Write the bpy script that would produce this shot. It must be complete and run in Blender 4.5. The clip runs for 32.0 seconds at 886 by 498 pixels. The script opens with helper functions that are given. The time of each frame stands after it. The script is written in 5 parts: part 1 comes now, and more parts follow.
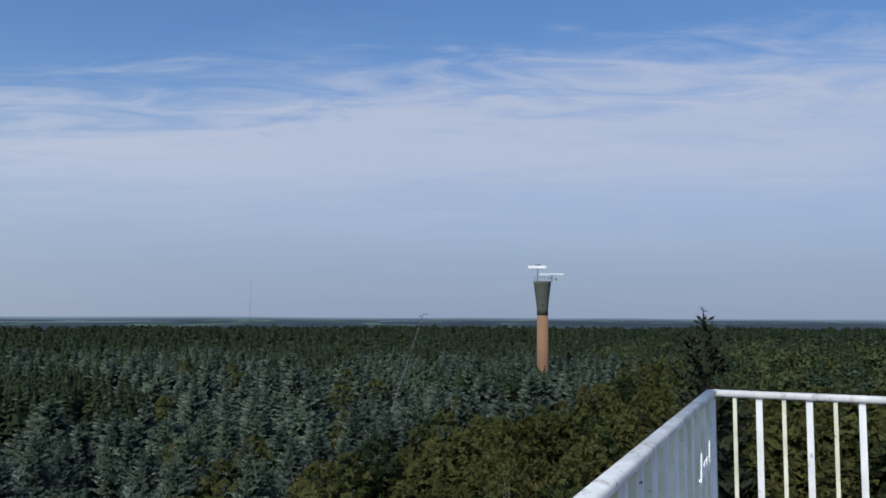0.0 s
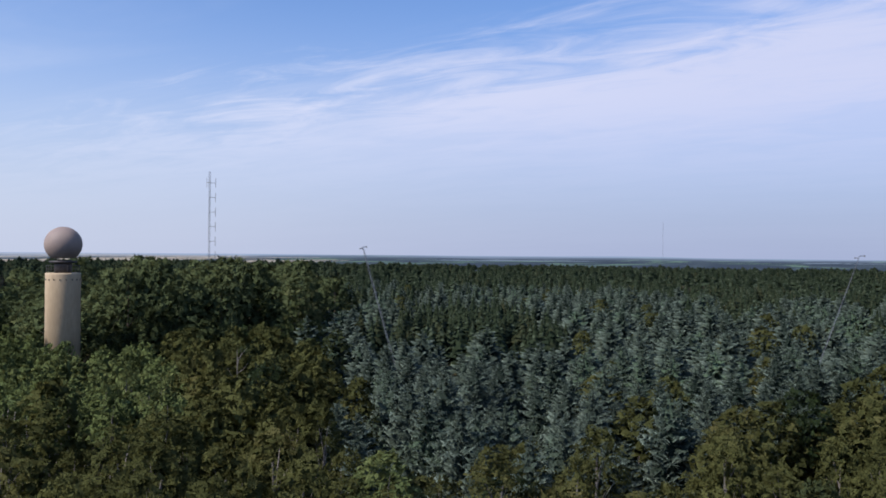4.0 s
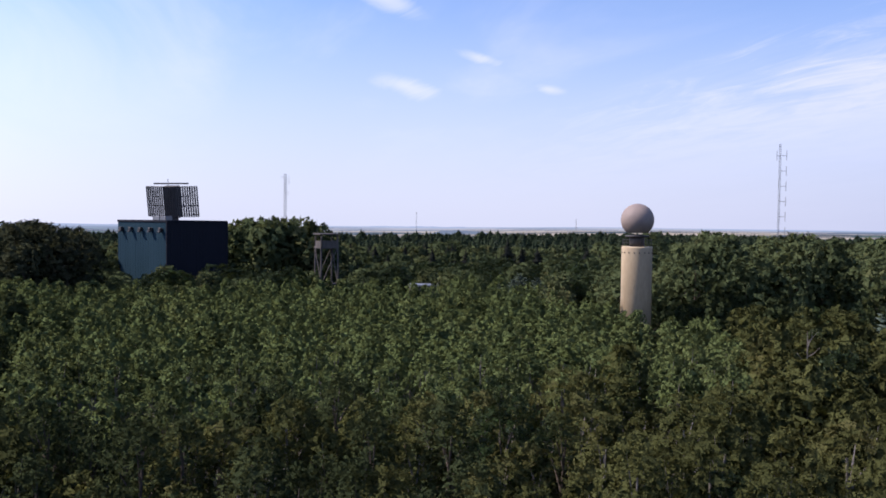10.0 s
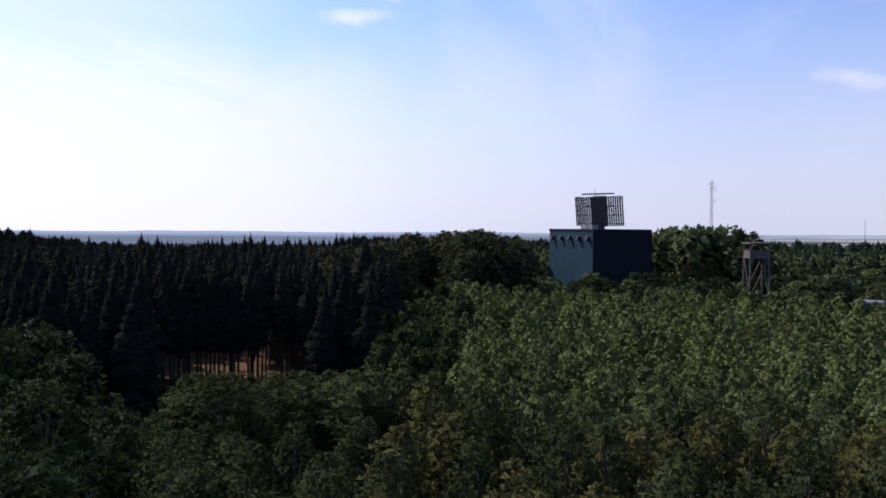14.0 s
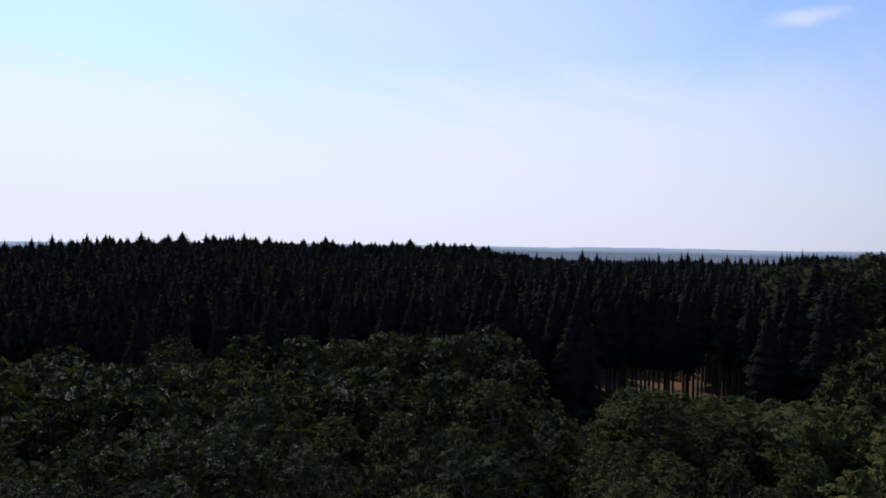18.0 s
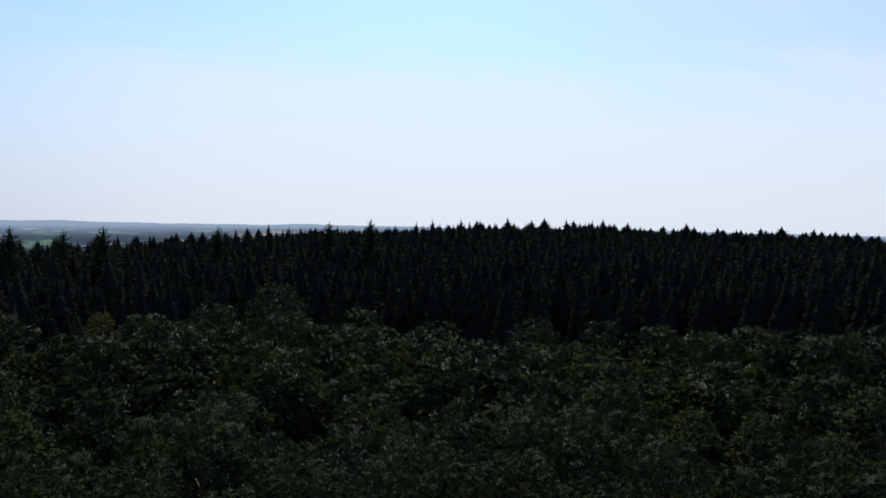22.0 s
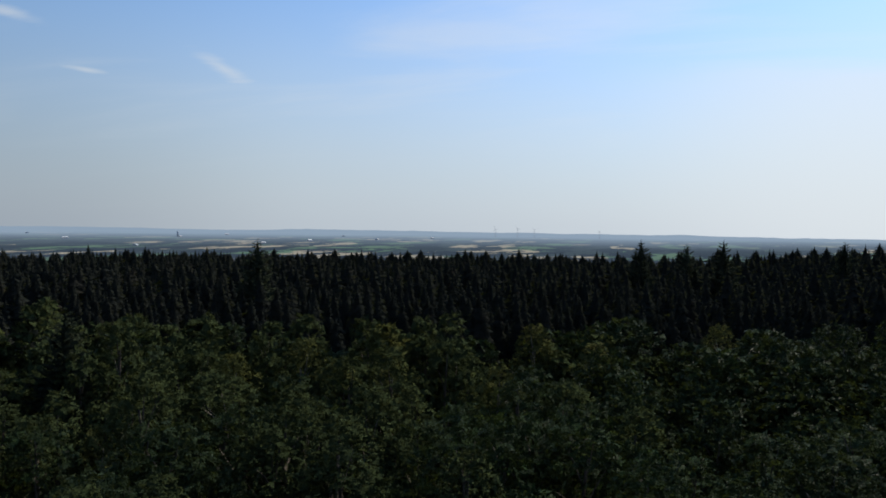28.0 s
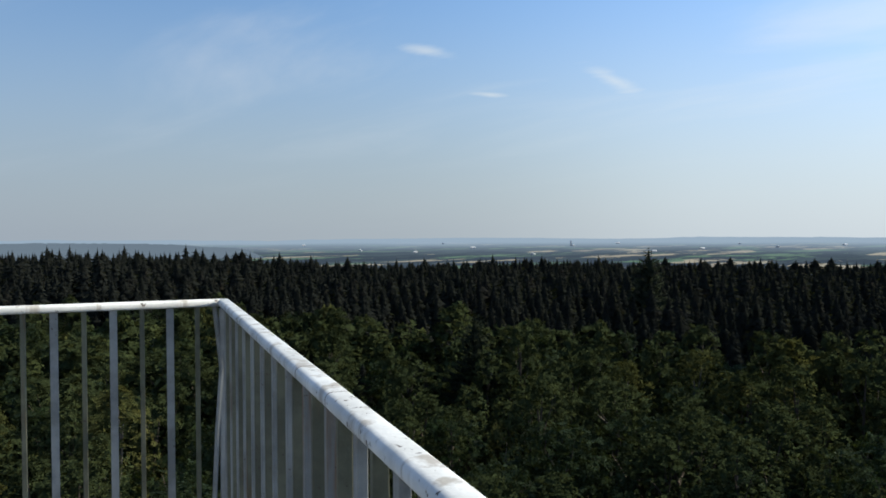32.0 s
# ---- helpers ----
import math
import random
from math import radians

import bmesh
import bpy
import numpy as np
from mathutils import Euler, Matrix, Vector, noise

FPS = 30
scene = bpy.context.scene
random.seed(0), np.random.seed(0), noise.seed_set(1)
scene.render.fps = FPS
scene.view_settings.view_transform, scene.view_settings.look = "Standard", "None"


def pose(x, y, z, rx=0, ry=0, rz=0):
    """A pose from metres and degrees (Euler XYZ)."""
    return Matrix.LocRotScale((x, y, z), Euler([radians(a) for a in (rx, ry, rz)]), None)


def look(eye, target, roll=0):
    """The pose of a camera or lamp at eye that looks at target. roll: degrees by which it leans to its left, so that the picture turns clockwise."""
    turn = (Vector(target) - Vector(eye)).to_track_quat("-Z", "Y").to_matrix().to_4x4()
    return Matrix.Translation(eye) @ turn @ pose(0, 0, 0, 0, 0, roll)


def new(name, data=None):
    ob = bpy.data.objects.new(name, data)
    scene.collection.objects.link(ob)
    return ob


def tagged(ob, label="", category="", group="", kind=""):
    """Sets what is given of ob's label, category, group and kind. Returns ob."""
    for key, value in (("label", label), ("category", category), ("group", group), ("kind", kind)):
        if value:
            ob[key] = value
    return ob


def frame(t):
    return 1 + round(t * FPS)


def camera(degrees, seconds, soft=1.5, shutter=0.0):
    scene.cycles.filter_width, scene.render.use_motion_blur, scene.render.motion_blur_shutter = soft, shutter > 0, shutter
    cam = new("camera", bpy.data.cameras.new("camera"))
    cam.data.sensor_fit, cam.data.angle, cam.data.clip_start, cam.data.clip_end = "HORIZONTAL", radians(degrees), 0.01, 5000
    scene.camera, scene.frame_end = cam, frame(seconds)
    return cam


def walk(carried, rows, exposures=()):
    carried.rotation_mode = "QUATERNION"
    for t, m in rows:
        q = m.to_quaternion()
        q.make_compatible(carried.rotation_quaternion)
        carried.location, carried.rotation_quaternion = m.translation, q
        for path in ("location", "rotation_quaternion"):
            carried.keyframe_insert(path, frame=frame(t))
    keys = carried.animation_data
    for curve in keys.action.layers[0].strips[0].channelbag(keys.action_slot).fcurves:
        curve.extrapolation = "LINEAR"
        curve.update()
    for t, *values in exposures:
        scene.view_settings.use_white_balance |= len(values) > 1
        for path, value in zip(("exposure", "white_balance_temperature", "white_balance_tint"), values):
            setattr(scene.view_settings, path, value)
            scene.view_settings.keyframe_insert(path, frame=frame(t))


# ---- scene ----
cam = camera(58.6, 32.0, soft=1.7)
PATH = (
    (0.0, -0.000, -0.000, 22.975, -0.00, 4.61, -0.22),
    (0.5, -0.000, -0.000, 22.973, 3.52, 4.45, 0.35),
    (1.0, -0.000, -0.000, 22.971, 6.83, 3.57, -0.22),
    (1.5, 0.010, -0.004, 22.969, 11.23, 2.69, -0.64),
    (2.0, 0.022, -0.010, 22.967, 15.65, 1.70, -0.32),
    (2.5, 0.024, -0.011, 22.965, 20.12, 0.82, -0.74),
    (4.5, -0.002, -0.005, 22.960, 31.51, -0.41, 0.15),
    (5.0, -0.003, -0.006, 22.959, 33.99, -1.78, 0.67),
    (5.5, -0.003, -0.007, 22.957, 38.39, -1.97, -0.18),
    (6.0, -0.004, -0.008, 22.956, 43.82, -1.65, -0.10),
    (6.5, -0.004, -0.010, 22.955, 47.22, -1.54, -0.06),
    (7.0, -0.005, -0.011, 22.953, 50.27, -1.06, -0.12),
    (7.5, -0.005, -0.012, 22.952, 53.94, -1.57, -0.09),
    (8.0, -0.006, -0.013, 22.951, 57.08, -1.68, 0.13),
    (8.5, -0.006, -0.014, 22.949, 60.71, -2.03, -0.13),
    (9.0, -0.007, -0.016, 22.948, 63.32, -1.53, -0.10),
    (9.5, -0.007, -0.017, 22.947, 65.67, -1.46, -0.25),
    (10.0, -0.008, -0.018, 22.945, 68.77, -2.03, -0.67),
    (10.5, -0.008, -0.019, 22.944, 70.92, -1.72, -0.19),
    (11.0, -0.009, -0.020, 22.943, 74.07, -1.46, 0.04),
    (11.5, -0.009, -0.022, 22.942, 78.33, -1.11, 0.14),
    (12.0, -0.010, -0.023, 22.940, 80.53, -1.64, 0.09),
    (12.5, -0.010, -0.024, 22.939, 83.94, -1.54, 0.13),
    (13.0, -0.011, -0.025, 22.938, 88.89, -2.26, 0.04),
    (13.5, -0.011, -0.026, 22.936, 93.46, -2.19, 0.18),
    (14.0, -0.012, -0.028, 22.935, 98.83, -1.68, -0.40),
    (14.5, -0.012, -0.028, 22.934, 102.91, -1.64, -0.45),
    (16.5, -0.014, -0.032, 22.929, 116.84, -0.58, -0.51),
    (17.0, -0.014, -0.033, 22.927, 123.01, -1.19, -0.27),
    (17.5, -0.015, -0.034, 22.926, 126.98, -0.94, -0.30),
    (18.0, -0.015, -0.035, 22.925, 129.76, -0.71, -0.69),
    (18.5, -0.015, -0.036, 22.923, 133.58, -0.94, -0.87),
    (19.0, -0.016, -0.037, 22.922, 137.03, -0.84, -0.44),
    (19.5, -0.016, -0.038, 22.921, 139.94, -1.12, -0.52),
    (20.0, -0.017, -0.039, 22.919, 143.78, -1.06, -0.85),
    (20.5, -0.017, -0.040, 22.918, 147.56, -0.99, -1.49),
    (21.0, -0.017, -0.040, 22.917, 150.96, -0.99, -1.34),
    (21.5, -0.018, -0.041, 22.916, 153.63, -2.06, -1.29),
    (22.0, -0.018, -0.042, 22.914, 155.35, -2.05, -1.10),
    (22.5, -0.019, -0.043, 22.913, 157.77, -1.94, -1.32),
    (23.0, -0.019, -0.044, 22.912, 162.03, -1.64, -1.40),
    (23.5, -0.019, -0.045, 22.910, 163.84, -1.80, -1.01),
    (24.0, -0.020, -0.046, 22.909, 166.48, -2.12, -1.08),
    (24.5, -0.020, -0.047, 22.908, 171.04, -1.60, -1.24),
    (25.0, -0.021, -0.048, 22.906, 175.39, -1.74, -1.06),
    (25.5, -0.021, -0.049, 22.905, 179.79, -1.56, -0.87),
    (27.5, -0.023, -0.054, 22.900, 194.63, -1.45, -0.94),
    (28.0, -0.024, -0.055, 22.899, 198.22, -1.72, -0.81),
    (28.5, -0.024, -0.055, 22.899, 201.33, -1.88, -0.03),
    (29.0, -0.025, -0.057, 22.898, 204.88, -1.91, -0.33),
    (29.5, -0.027, -0.062, 22.898, 208.41, -1.50, -0.29),
    (30.0, -0.024, -0.055, 22.897, 211.22, -1.86, -0.03),
    (30.5, -0.015, -0.036, 22.897, 215.29, -1.45, -0.00),
    (31.0, -0.009, -0.020, 22.896, 219.18, -1.32, 0.18),
    (31.5, -0.002, -0.005, 22.896, 222.33, -1.08, 0.26),
    (32.0, -0.000, -0.000, 22.895, 225.99, -1.23, 0.26),
)
EXPOSURE = ((0.0, -0.3, 6450, 8), (2.5, -0.09, 6450, 10), (5.0, 0.2, 6450, 21), (9.0, 0.36, 6500, 23), (11.0, 0.36, 6550, 25), (12.5, 0.29, 6550, 25), (14.0, 0.19, 6550, 25), (17.0, -0.06, 6500, 22), (19.0, -0.15, 6500, 17), (21.0, -0.17, 6550, 12),
            (25.0, -0.25, 6650, 8), (28.0, -0.25, 6900, 6), (30.0, -0.14, 6950, 5), (32.0, 0.0, 7100, 4))

walk(cam, [(t, pose(x, y, z, 90 + p, r, w)) for t, x, y, z, w, p, r in PATH], EXPOSURE)


# ---- world, sun ----
SUN_YAW, SUN_UP = 156.0, 45.0


def way(yaw, up):
    """The unit vector that points to a compass yaw and an elevation in degrees."""
    a, e = radians(yaw), radians(up)
    return Vector((-math.sin(a) * math.cos(e), math.cos(a) * math.cos(e), math.sin(e)))


def node(tree, kind, inputs=(), operation="", data_type="", blend_type="", interpolation_type="", distance=""):
    n = tree.nodes.new(kind)
    if operation:
        n.operation = operation
    if data_type:
        n.data_type = data_type
    if blend_type:
        n.blend_type = blend_type
    if interpolation_type:
        n.interpolation_type = interpolation_type
    if distance:
        n.distance = distance
    for key, value in dict(inputs).items():
        if isinstance(value, bpy.types.NodeSocket):
            tree.links.new(value, n.inputs[key])
        else:
            n.inputs[key].default_value = value
    return n


def maths(tree, op, a, b=0.0, c=0.0):
    return node(tree, "ShaderNodeMath", {0: a, 1: b, 2: c}, operation=op).outputs[0]


def ramp(tree, value, lo, hi, to_lo=0.0, to_hi=1.0):
    return node(tree, "ShaderNodeMapRange", {0: value, 1: lo, 2: hi, 3: to_lo, 4: to_hi}, interpolation_type="SMOOTHSTEP").outputs[0]


def mix(tree, fac, a, b, blend="MIX"):
    n = node(tree, "ShaderNodeMix", {0: fac, 6: a, 7: b}, data_type="RGBA", blend_type=blend)
    return n.outputs[2]


def vec(tree, op, a, b=(0, 0, 0)):
    return node(tree, "ShaderNodeVectorMath", {0: a, 1: b}, operation=op)


def make_sky():
    world = bpy.data.worlds.new("sky")
    scene.world = world
    world.use_nodes = True
    tree = world.node_tree
    tree.nodes.clear()
    out = node(tree, "ShaderNodeOutputWorld")
    sky = node(tree, "ShaderNodeTexSky")
    sky.sky_type, sky.sun_disc, sky.sun_elevation, sky.sun_rotation = "NISHITA", False, radians(SUN_UP), radians(-SUN_YAW)
    sky.altitude, sky.air_density, sky.dust_density, sky.ozone_density = 100.0, 1.0, SKY_DUST, 1.5
    d = node(tree, "ShaderNodeTexCoord").outputs["Generated"]
    xyz = node(tree, "ShaderNodeSeparateXYZ", {0: d})
    z = maths(tree, "MAXIMUM", xyz.outputs[2], 0.0)
    # the layer of cirrus lies flat overhead, so it is looked up on a plane
    k = maths(tree, "DIVIDE", 1.0, maths(tree, "ADD", z, 0.10))
    flat = node(tree, "ShaderNodeCombineXYZ", {0: maths(tree, "MULTIPLY", xyz.outputs[0], k), 1: maths(tree, "MULTIPLY", xyz.outputs[1], k), 2: 0.0}).outputs[0]
    turned = node(tree, "ShaderNodeMapping", {0: flat, 2: (0, 0, radians(-28)), 3: (0.75, 1.9, 1.0)}).outputs[0]
    broad = node(tree, "ShaderNodeTexNoise", {"Vector": turned, "Scale": 0.55, "Detail": 7.0, "Roughness": 0.55, "Distortion": 0.5}).outputs["Fac"]
    fine = node(tree, "ShaderNodeTexNoise", {"Vector": turned, "Scale": 2.6, "Detail": 8.0, "Roughness": 0.62, "Distortion": 0.9}).outputs["Fac"]
    # the sheet of cirrus ends along a great circle
    edge = way(52, 7.9).cross(way(8, 16.6)).normalized()
    off = vec(tree, "DOT_PRODUCT", d, tuple(edge)).outputs["Value"]
    if edge.z > 0:
        off = maths(tree, "MULTIPLY", off, -1.0)
    ragged = maths(tree, "ADD", off, maths(tree, "MULTIPLY", maths(tree, "SUBTRACT", fine, 0.5), 0.19))
    ahead = ramp(tree, vec(tree, "DOT_PRODUCT", d, tuple(way(0, 0))).outputs["Value"], 0.25, 0.75)
    sheet = maths(tree, "MULTIPLY", ramp(tree, ragged, -0.05, 0.07), ahead)
    streaks = ramp(tree, maths(tree, "ADD", maths(tree, "MULTIPLY", broad, 0.6), maths(tree, "MULTIPLY", fine, 0.4)), 0.38, 0.60, 0.71, 1.0)
    cover = maths(tree, "MULTIPLY", sheet, streaks)
    # thin veil elsewhere, and a few small wisps
    veil = maths(tree, "MULTIPLY", ramp(tree, broad, 0.46, 0.74), ramp(tree, z, 0.02, 0.16, 0.15, 0.42))
    cover = maths(tree, "MAXIMUM", cover, veil)
    cover = maths(tree, "MULTIPLY", cover, ramp(tree, z, 0.03, 0.20, 0.12, 1.0))
    for yaw, up, wide, high, lean in WISPS:
        c = way(yaw, up)
        side = Vector((-c.y, c.x, 0)).normalized()
        rise = c.cross(side)
        rise = -rise if rise.z < 0 else rise
        u = side * math.cos(radians(lean)) + rise * math.sin(radians(lean))
        v = rise * math.cos(radians(lean)) - side * math.sin(radians(lean))
        rel = vec(tree, "SUBTRACT", d, tuple(c)).outputs[0]
        a = maths(tree, "DIVIDE", vec(tree, "DOT_PRODUCT", rel, tuple(u)).outputs["Value"], radians(wide))
        b = maths(tree, "DIVIDE", vec(tree, "DOT_PRODUCT", rel, tuple(v)).outputs["Value"], radians(high))
        far = maths(tree, "SQRT", maths(tree, "ADD", maths(tree, "MULTIPLY", a, a), maths(tree, "MULTIPLY", b, b)))
        wisp = ramp(tree, maths(tree, "ADD", far, maths(tree, "MULTIPLY", fine, 1.4)), 1.6, 0.65, 0.0, 0.58)
        cover = maths(tree, "MAXIMUM", cover, wisp)
    # a soft white bank low under the sun
    bank = ramp(tree, maths(tree, "ADD", xyz.outputs[2], maths(tree, "MULTIPLY", maths(tree, "SUBTRACT", broad, 0.5), 0.22)), 0.205, 0.145, 0.0, 0.55)
    bank = maths(tree, "MULTIPLY", bank, ramp(tree, vec(tree, "DOT_PRODUCT", d, tuple(way(143, 4))).outputs["Value"], 0.70, 0.90))
    cover = maths(tree, "MAXIMUM", cover, bank)
    # summer haze low over the horizon
    haze = ramp(tree, z, 0.0, 0.34, 0.90, 0.08)
    haze = maths(tree, "MAXIMUM", haze, ramp(tree, vec(tree, "DOT_PRODUCT", d, tuple(way(SUN_YAW - 26, 7))).outputs["Value"], 0.87, 1.0, 0.0, 0.50))
    facing = vec(tree, "DOT_PRODUCT", d, tuple(way(SUN_YAW - 14, 12))).outputs["Value"]
    glow = maths(tree, "ADD", ramp(tree, facing, -0.8, 0.4, 0.0, 0.65), ramp(tree, facing, 0.4, 1.0, 0.0, 0.35))
    air = mix(tree, glow, HAZE_FAR, HAZE_SUN)
    smoke = ramp(tree, vec(tree, "DOT_PRODUCT", d, tuple(way(243, 0))).outputs["Value"], 0.80, 1.0, 0.0, 0.6)
    air = mix(tree, smoke, air, HAZE_WEST)
    white = mix(tree, glow, CLOUD_FAR, CLOUD_SUN)
    gain = mix(tree, 1.0, sky.outputs[0], SKY_GAIN, "MULTIPLY")
    colour = mix(tree, haze, gain, air)
    colour = mix(tree, cover, colour, white)
    near_sun = ramp(tree, vec(tree, "DOT_PRODUCT", d, tuple(way(SUN_YAW, SUN_UP))).outputs["Value"], 0.2, 0.95, 0.90, 1.09)
    colour = vec(tree, "MULTIPLY", colour, node(tree, "ShaderNodeCombineXYZ", {0: near_sun, 1: maths(tree, "MULTIPLY", near_sun, ramp(tree, near_sun, 0.9, 1.09, 1.0, 0.985)), 2: maths(tree, "MULTIPLY", near_sun, ramp(tree, near_sun, 0.9, 1.09, 1.0, 1.02))}).outputs[0]).outputs[0]
    back = node(tree, "ShaderNodeBackground", {0: colour, 1: SKY_STRENGTH})
    tree.links.new(back.outputs[0], out.inputs[0])


WISPS = ((213.9, 10.6, 2.8, 0.8, 26), (227.3, 12.9, 3.0, 0.6, 8), (71.6, 9.6, 3.4, 0.9, 14), (66.3, 11.6, 2.4, 0.6, 14), (61.2, 9.4, 1.5, 0.5, 8),
         (73.0, 15.5, 5.0, 1.3, 22), (222.6, 9.8, 2.2, 0.3, 5), (105.2, 14.6, 4.0, 0.9, -5), (103.0, 16.2, 1.6, 0.6, 30), (161.3, 8.3, 7.0, 0.8, 2), (146.0, 9.2, 6.0, 0.9, -3))
SKY_STRENGTH, SKY_DUST, SKY_GAIN = 0.10, 1.0, (0.91, 1.33, 1.80, 1.0)
HAZE_FAR, HAZE_SUN = (3.8, 4.55, 6.5, 1.0), (7.55, 8.4, 9.6, 1.0)
HAZE_WEST = (3.5, 4.1, 5.2, 1.0)
CLOUD_FAR, CLOUD_SUN = (6.2, 7.0, 9.2, 1.0), (8.5, 9.3, 10.2, 1.0)
make_sky()

sun = new("sun", bpy.data.lights.new("sun", "SUN"))
sun.data.energy, sun.data.angle, sun.data.color = 4.8, radians(0.6), (1.0, 0.95, 0.86)
sun.matrix_world = look(way(SUN_YAW, SUN_UP) * 400, (0, 0, 0))


# ---- materials ----
def material(name):
    m = bpy.data.materials.new(name)
    m.use_nodes = True
    tree = m.node_tree
    tree.nodes.clear()
    return m, tree, node(tree, "ShaderNodeOutputMaterial")


def place(tree):
    return node(tree, "ShaderNodeNewGeometry").outputs["Position"]


def noise_at(tree, where, scale, detail=3.0, rough=0.55):
    return node(tree, "ShaderNodeTexNoise", {"Vector": where, "Scale": scale, "Detail": detail, "Roughness": rough}).outputs["Fac"]


def leaf_material(name, dark, light, dry, grain=7.0, fill=0.5, through_light=0.14, tips=0.0, gloss=0.0, rough_tilt=1.1):
    """Foliage: sprays broken into single leaves of about 1/grain metres, each leaf its own tone and tilt, each tree its own hue, a share of dry tips."""
    m, tree, out = material(name)
    geo = node(tree, "ShaderNodeNewGeometry")
    here, own = geo.outputs["Position"], geo.outputs["Random Per Island"]
    cell = node(tree, "ShaderNodeTexVoronoi", {"Vector": here, "Scale": grain, "Randomness": 1.0})
    leaf = node(tree, "ShaderNodeSeparateColor", {0: cell.outputs["Color"]})
    tree_tone = ramp(tree, noise_at(tree, here, 0.16, 2.0), 0.3, 0.7)
    tone = maths(tree, "ADD", maths(tree, "MULTIPLY", own, 0.25), maths(tree, "MULTIPLY", leaf.outputs[0], 0.30))
    tone = maths(tree, "ADD", tone, maths(tree, "MULTIPLY", tree_tone, 0.45))
    if tips:
        # pale new tips, dark inside: lit rims and shaded gaps put into colour
        tip_tone = node(tree, "ShaderNodeAttribute")
        tip_tone.attribute_name = "fresh"
        tone = maths(tree, "ADD", maths(tree, "MULTIPLY", tone, 1 - tips), maths(tree, "MULTIPLY", maths(tree, "POWER", tip_tone.outputs["Fac"], 2.0), tips))
    colour = mix(tree, tone, (*dark, 1), (*light, 1))
    if not tips and rough_tilt > 1:
        # some leaves coloured paler: undersides, and the bright speckle of glinting leaves
        colour = mix(tree, ramp(tree, leaf.outputs[1], 0.80, 0.84), colour, (light[0] * 1.5 + 0.01, light[1] * 1.5 + 0.01, light[2] * 1.6 + 0.01, 1))
    patch = maths(tree, "MULTIPLY", ramp(tree, noise_at(tree, here, 0.07, 2.0), 0.5, 0.68), ramp(tree, own, 0.25, 1.0))
    colour = mix(tree, patch, colour, (*dry, 1))
    tilt = vec(tree, "MULTIPLY", vec(tree, "SUBTRACT", cell.outputs["Color"], (0.5, 0.5, 0.5)).outputs[0], (rough_tilt, rough_tilt, rough_tilt)).outputs[0]
    # leaves lean outwards from their crown, so that a crown shows a lit and a shaded side
    lean = node(tree, "ShaderNodeAttribute")
    lean.attribute_name = "outward"
    turned = node(tree, "ShaderNodeVectorTransform", {0: lean.outputs["Vector"]})
    turned.vector_type, turned.convert_from, turned.convert_to = "NORMAL", "OBJECT", "WORLD"
    swell = vec(tree, "NORMALIZE", turned.outputs[0]).outputs[0]
    bent = vec(tree, "ADD", vec(tree, "MULTIPLY", geo.outputs["Normal"], (0.41 * rough_tilt, 0.41 * rough_tilt, 0.41 * rough_tilt)).outputs[0], swell).outputs[0]
    normal = vec(tree, "NORMALIZE", vec(tree, "ADD", bent, tilt).outputs[0]).outputs[0]
    skin = node(tree, "ShaderNodeBsdfPrincipled", {"Base Color": colour, "Roughness": 0.38 if gloss else 0.9, "Specular IOR Level": gloss, "Normal": normal})
    thin = node(tree, "ShaderNodeBsdfTranslucent", {0: mix(tree, 0.35, colour, (0.20, 0.24, 0.03, 1)), "Normal": normal})
    both = node(tree, "ShaderNodeMixShader", {0: through_light, 1: skin.outputs[0], 2: thin.outputs[0]})
    gap = maths(tree, "GREATER_THAN", cell.outputs["Distance"], fill)
    clear = node(tree, "ShaderNodeBsdfTransparent")
    leafy = node(tree, "ShaderNodeMixShader", {0: gap, 1: both.outputs[0], 2: clear.outputs[0]})
    tree.links.new(leafy.outputs[0], out.inputs[0])
    return m


def plain(name, a, b, scale=3.0, rough=0.7, metal=0.0, bump=0.15, stretch=(1, 1, 1), fine=12.0, spots=None, shine=0.4):
    """A surface in two tones with grain at two scales and a fine relief."""
    m, tree, out = material(name)
    where = node(tree, "ShaderNodeTexCoord").outputs["Object"]
    where = node(tree, "ShaderNodeMapping", {0: where, 3: stretch}).outputs[0]
    big, small = noise_at(tree, where, scale, 5.0, 0.6), noise_at(tree, where, scale * fine, 4.0)
    tone = ramp(tree, maths(tree, "ADD", maths(tree, "MULTIPLY", big, 0.7), maths(tree, "MULTIPLY", small, 0.3)), 0.32, 0.68)
    colour = mix(tree, tone, (*a, 1), (*b, 1))
    if spots:
        colour = mix(tree, ramp(tree, noise_at(tree, where, scale * 1.7, 6.0, 0.65), spots[1], spots[1] + 0.08), colour, (*spots[0], 1))
    relief = node(tree, "ShaderNodeBump", {"Strength": bump, "Distance": 0.02, "Height": small}).outputs[0]
    skin = node(tree, "ShaderNodeBsdfPrincipled", {"Base Color": colour, "Metallic": metal, "Normal": relief, "Specular IOR Level": shine,
                                                   "Roughness": ramp(tree, big, 0.3, 0.7, max(rough - 0.1, 0.05), min(rough + 0.1, 1.0))})
    tree.links.new(skin.outputs[0], out.inputs[0])
    return m


def leaf_pair(name, dark, light, dry, grain, far_grain, fill=0.52, through_light=0.14, tips=0.0, gloss=0.0, rough_tilt=1.1):
    """The same foliage for trees close by and for the joined woods farther off."""
    return (leaf_material(name, dark, light, dry, grain, fill, through_light, tips, gloss, rough_tilt), leaf_material(name + "_far", dark, light, dry, far_grain, fill + 0.10, through_light, tips, gloss, rough_tilt))


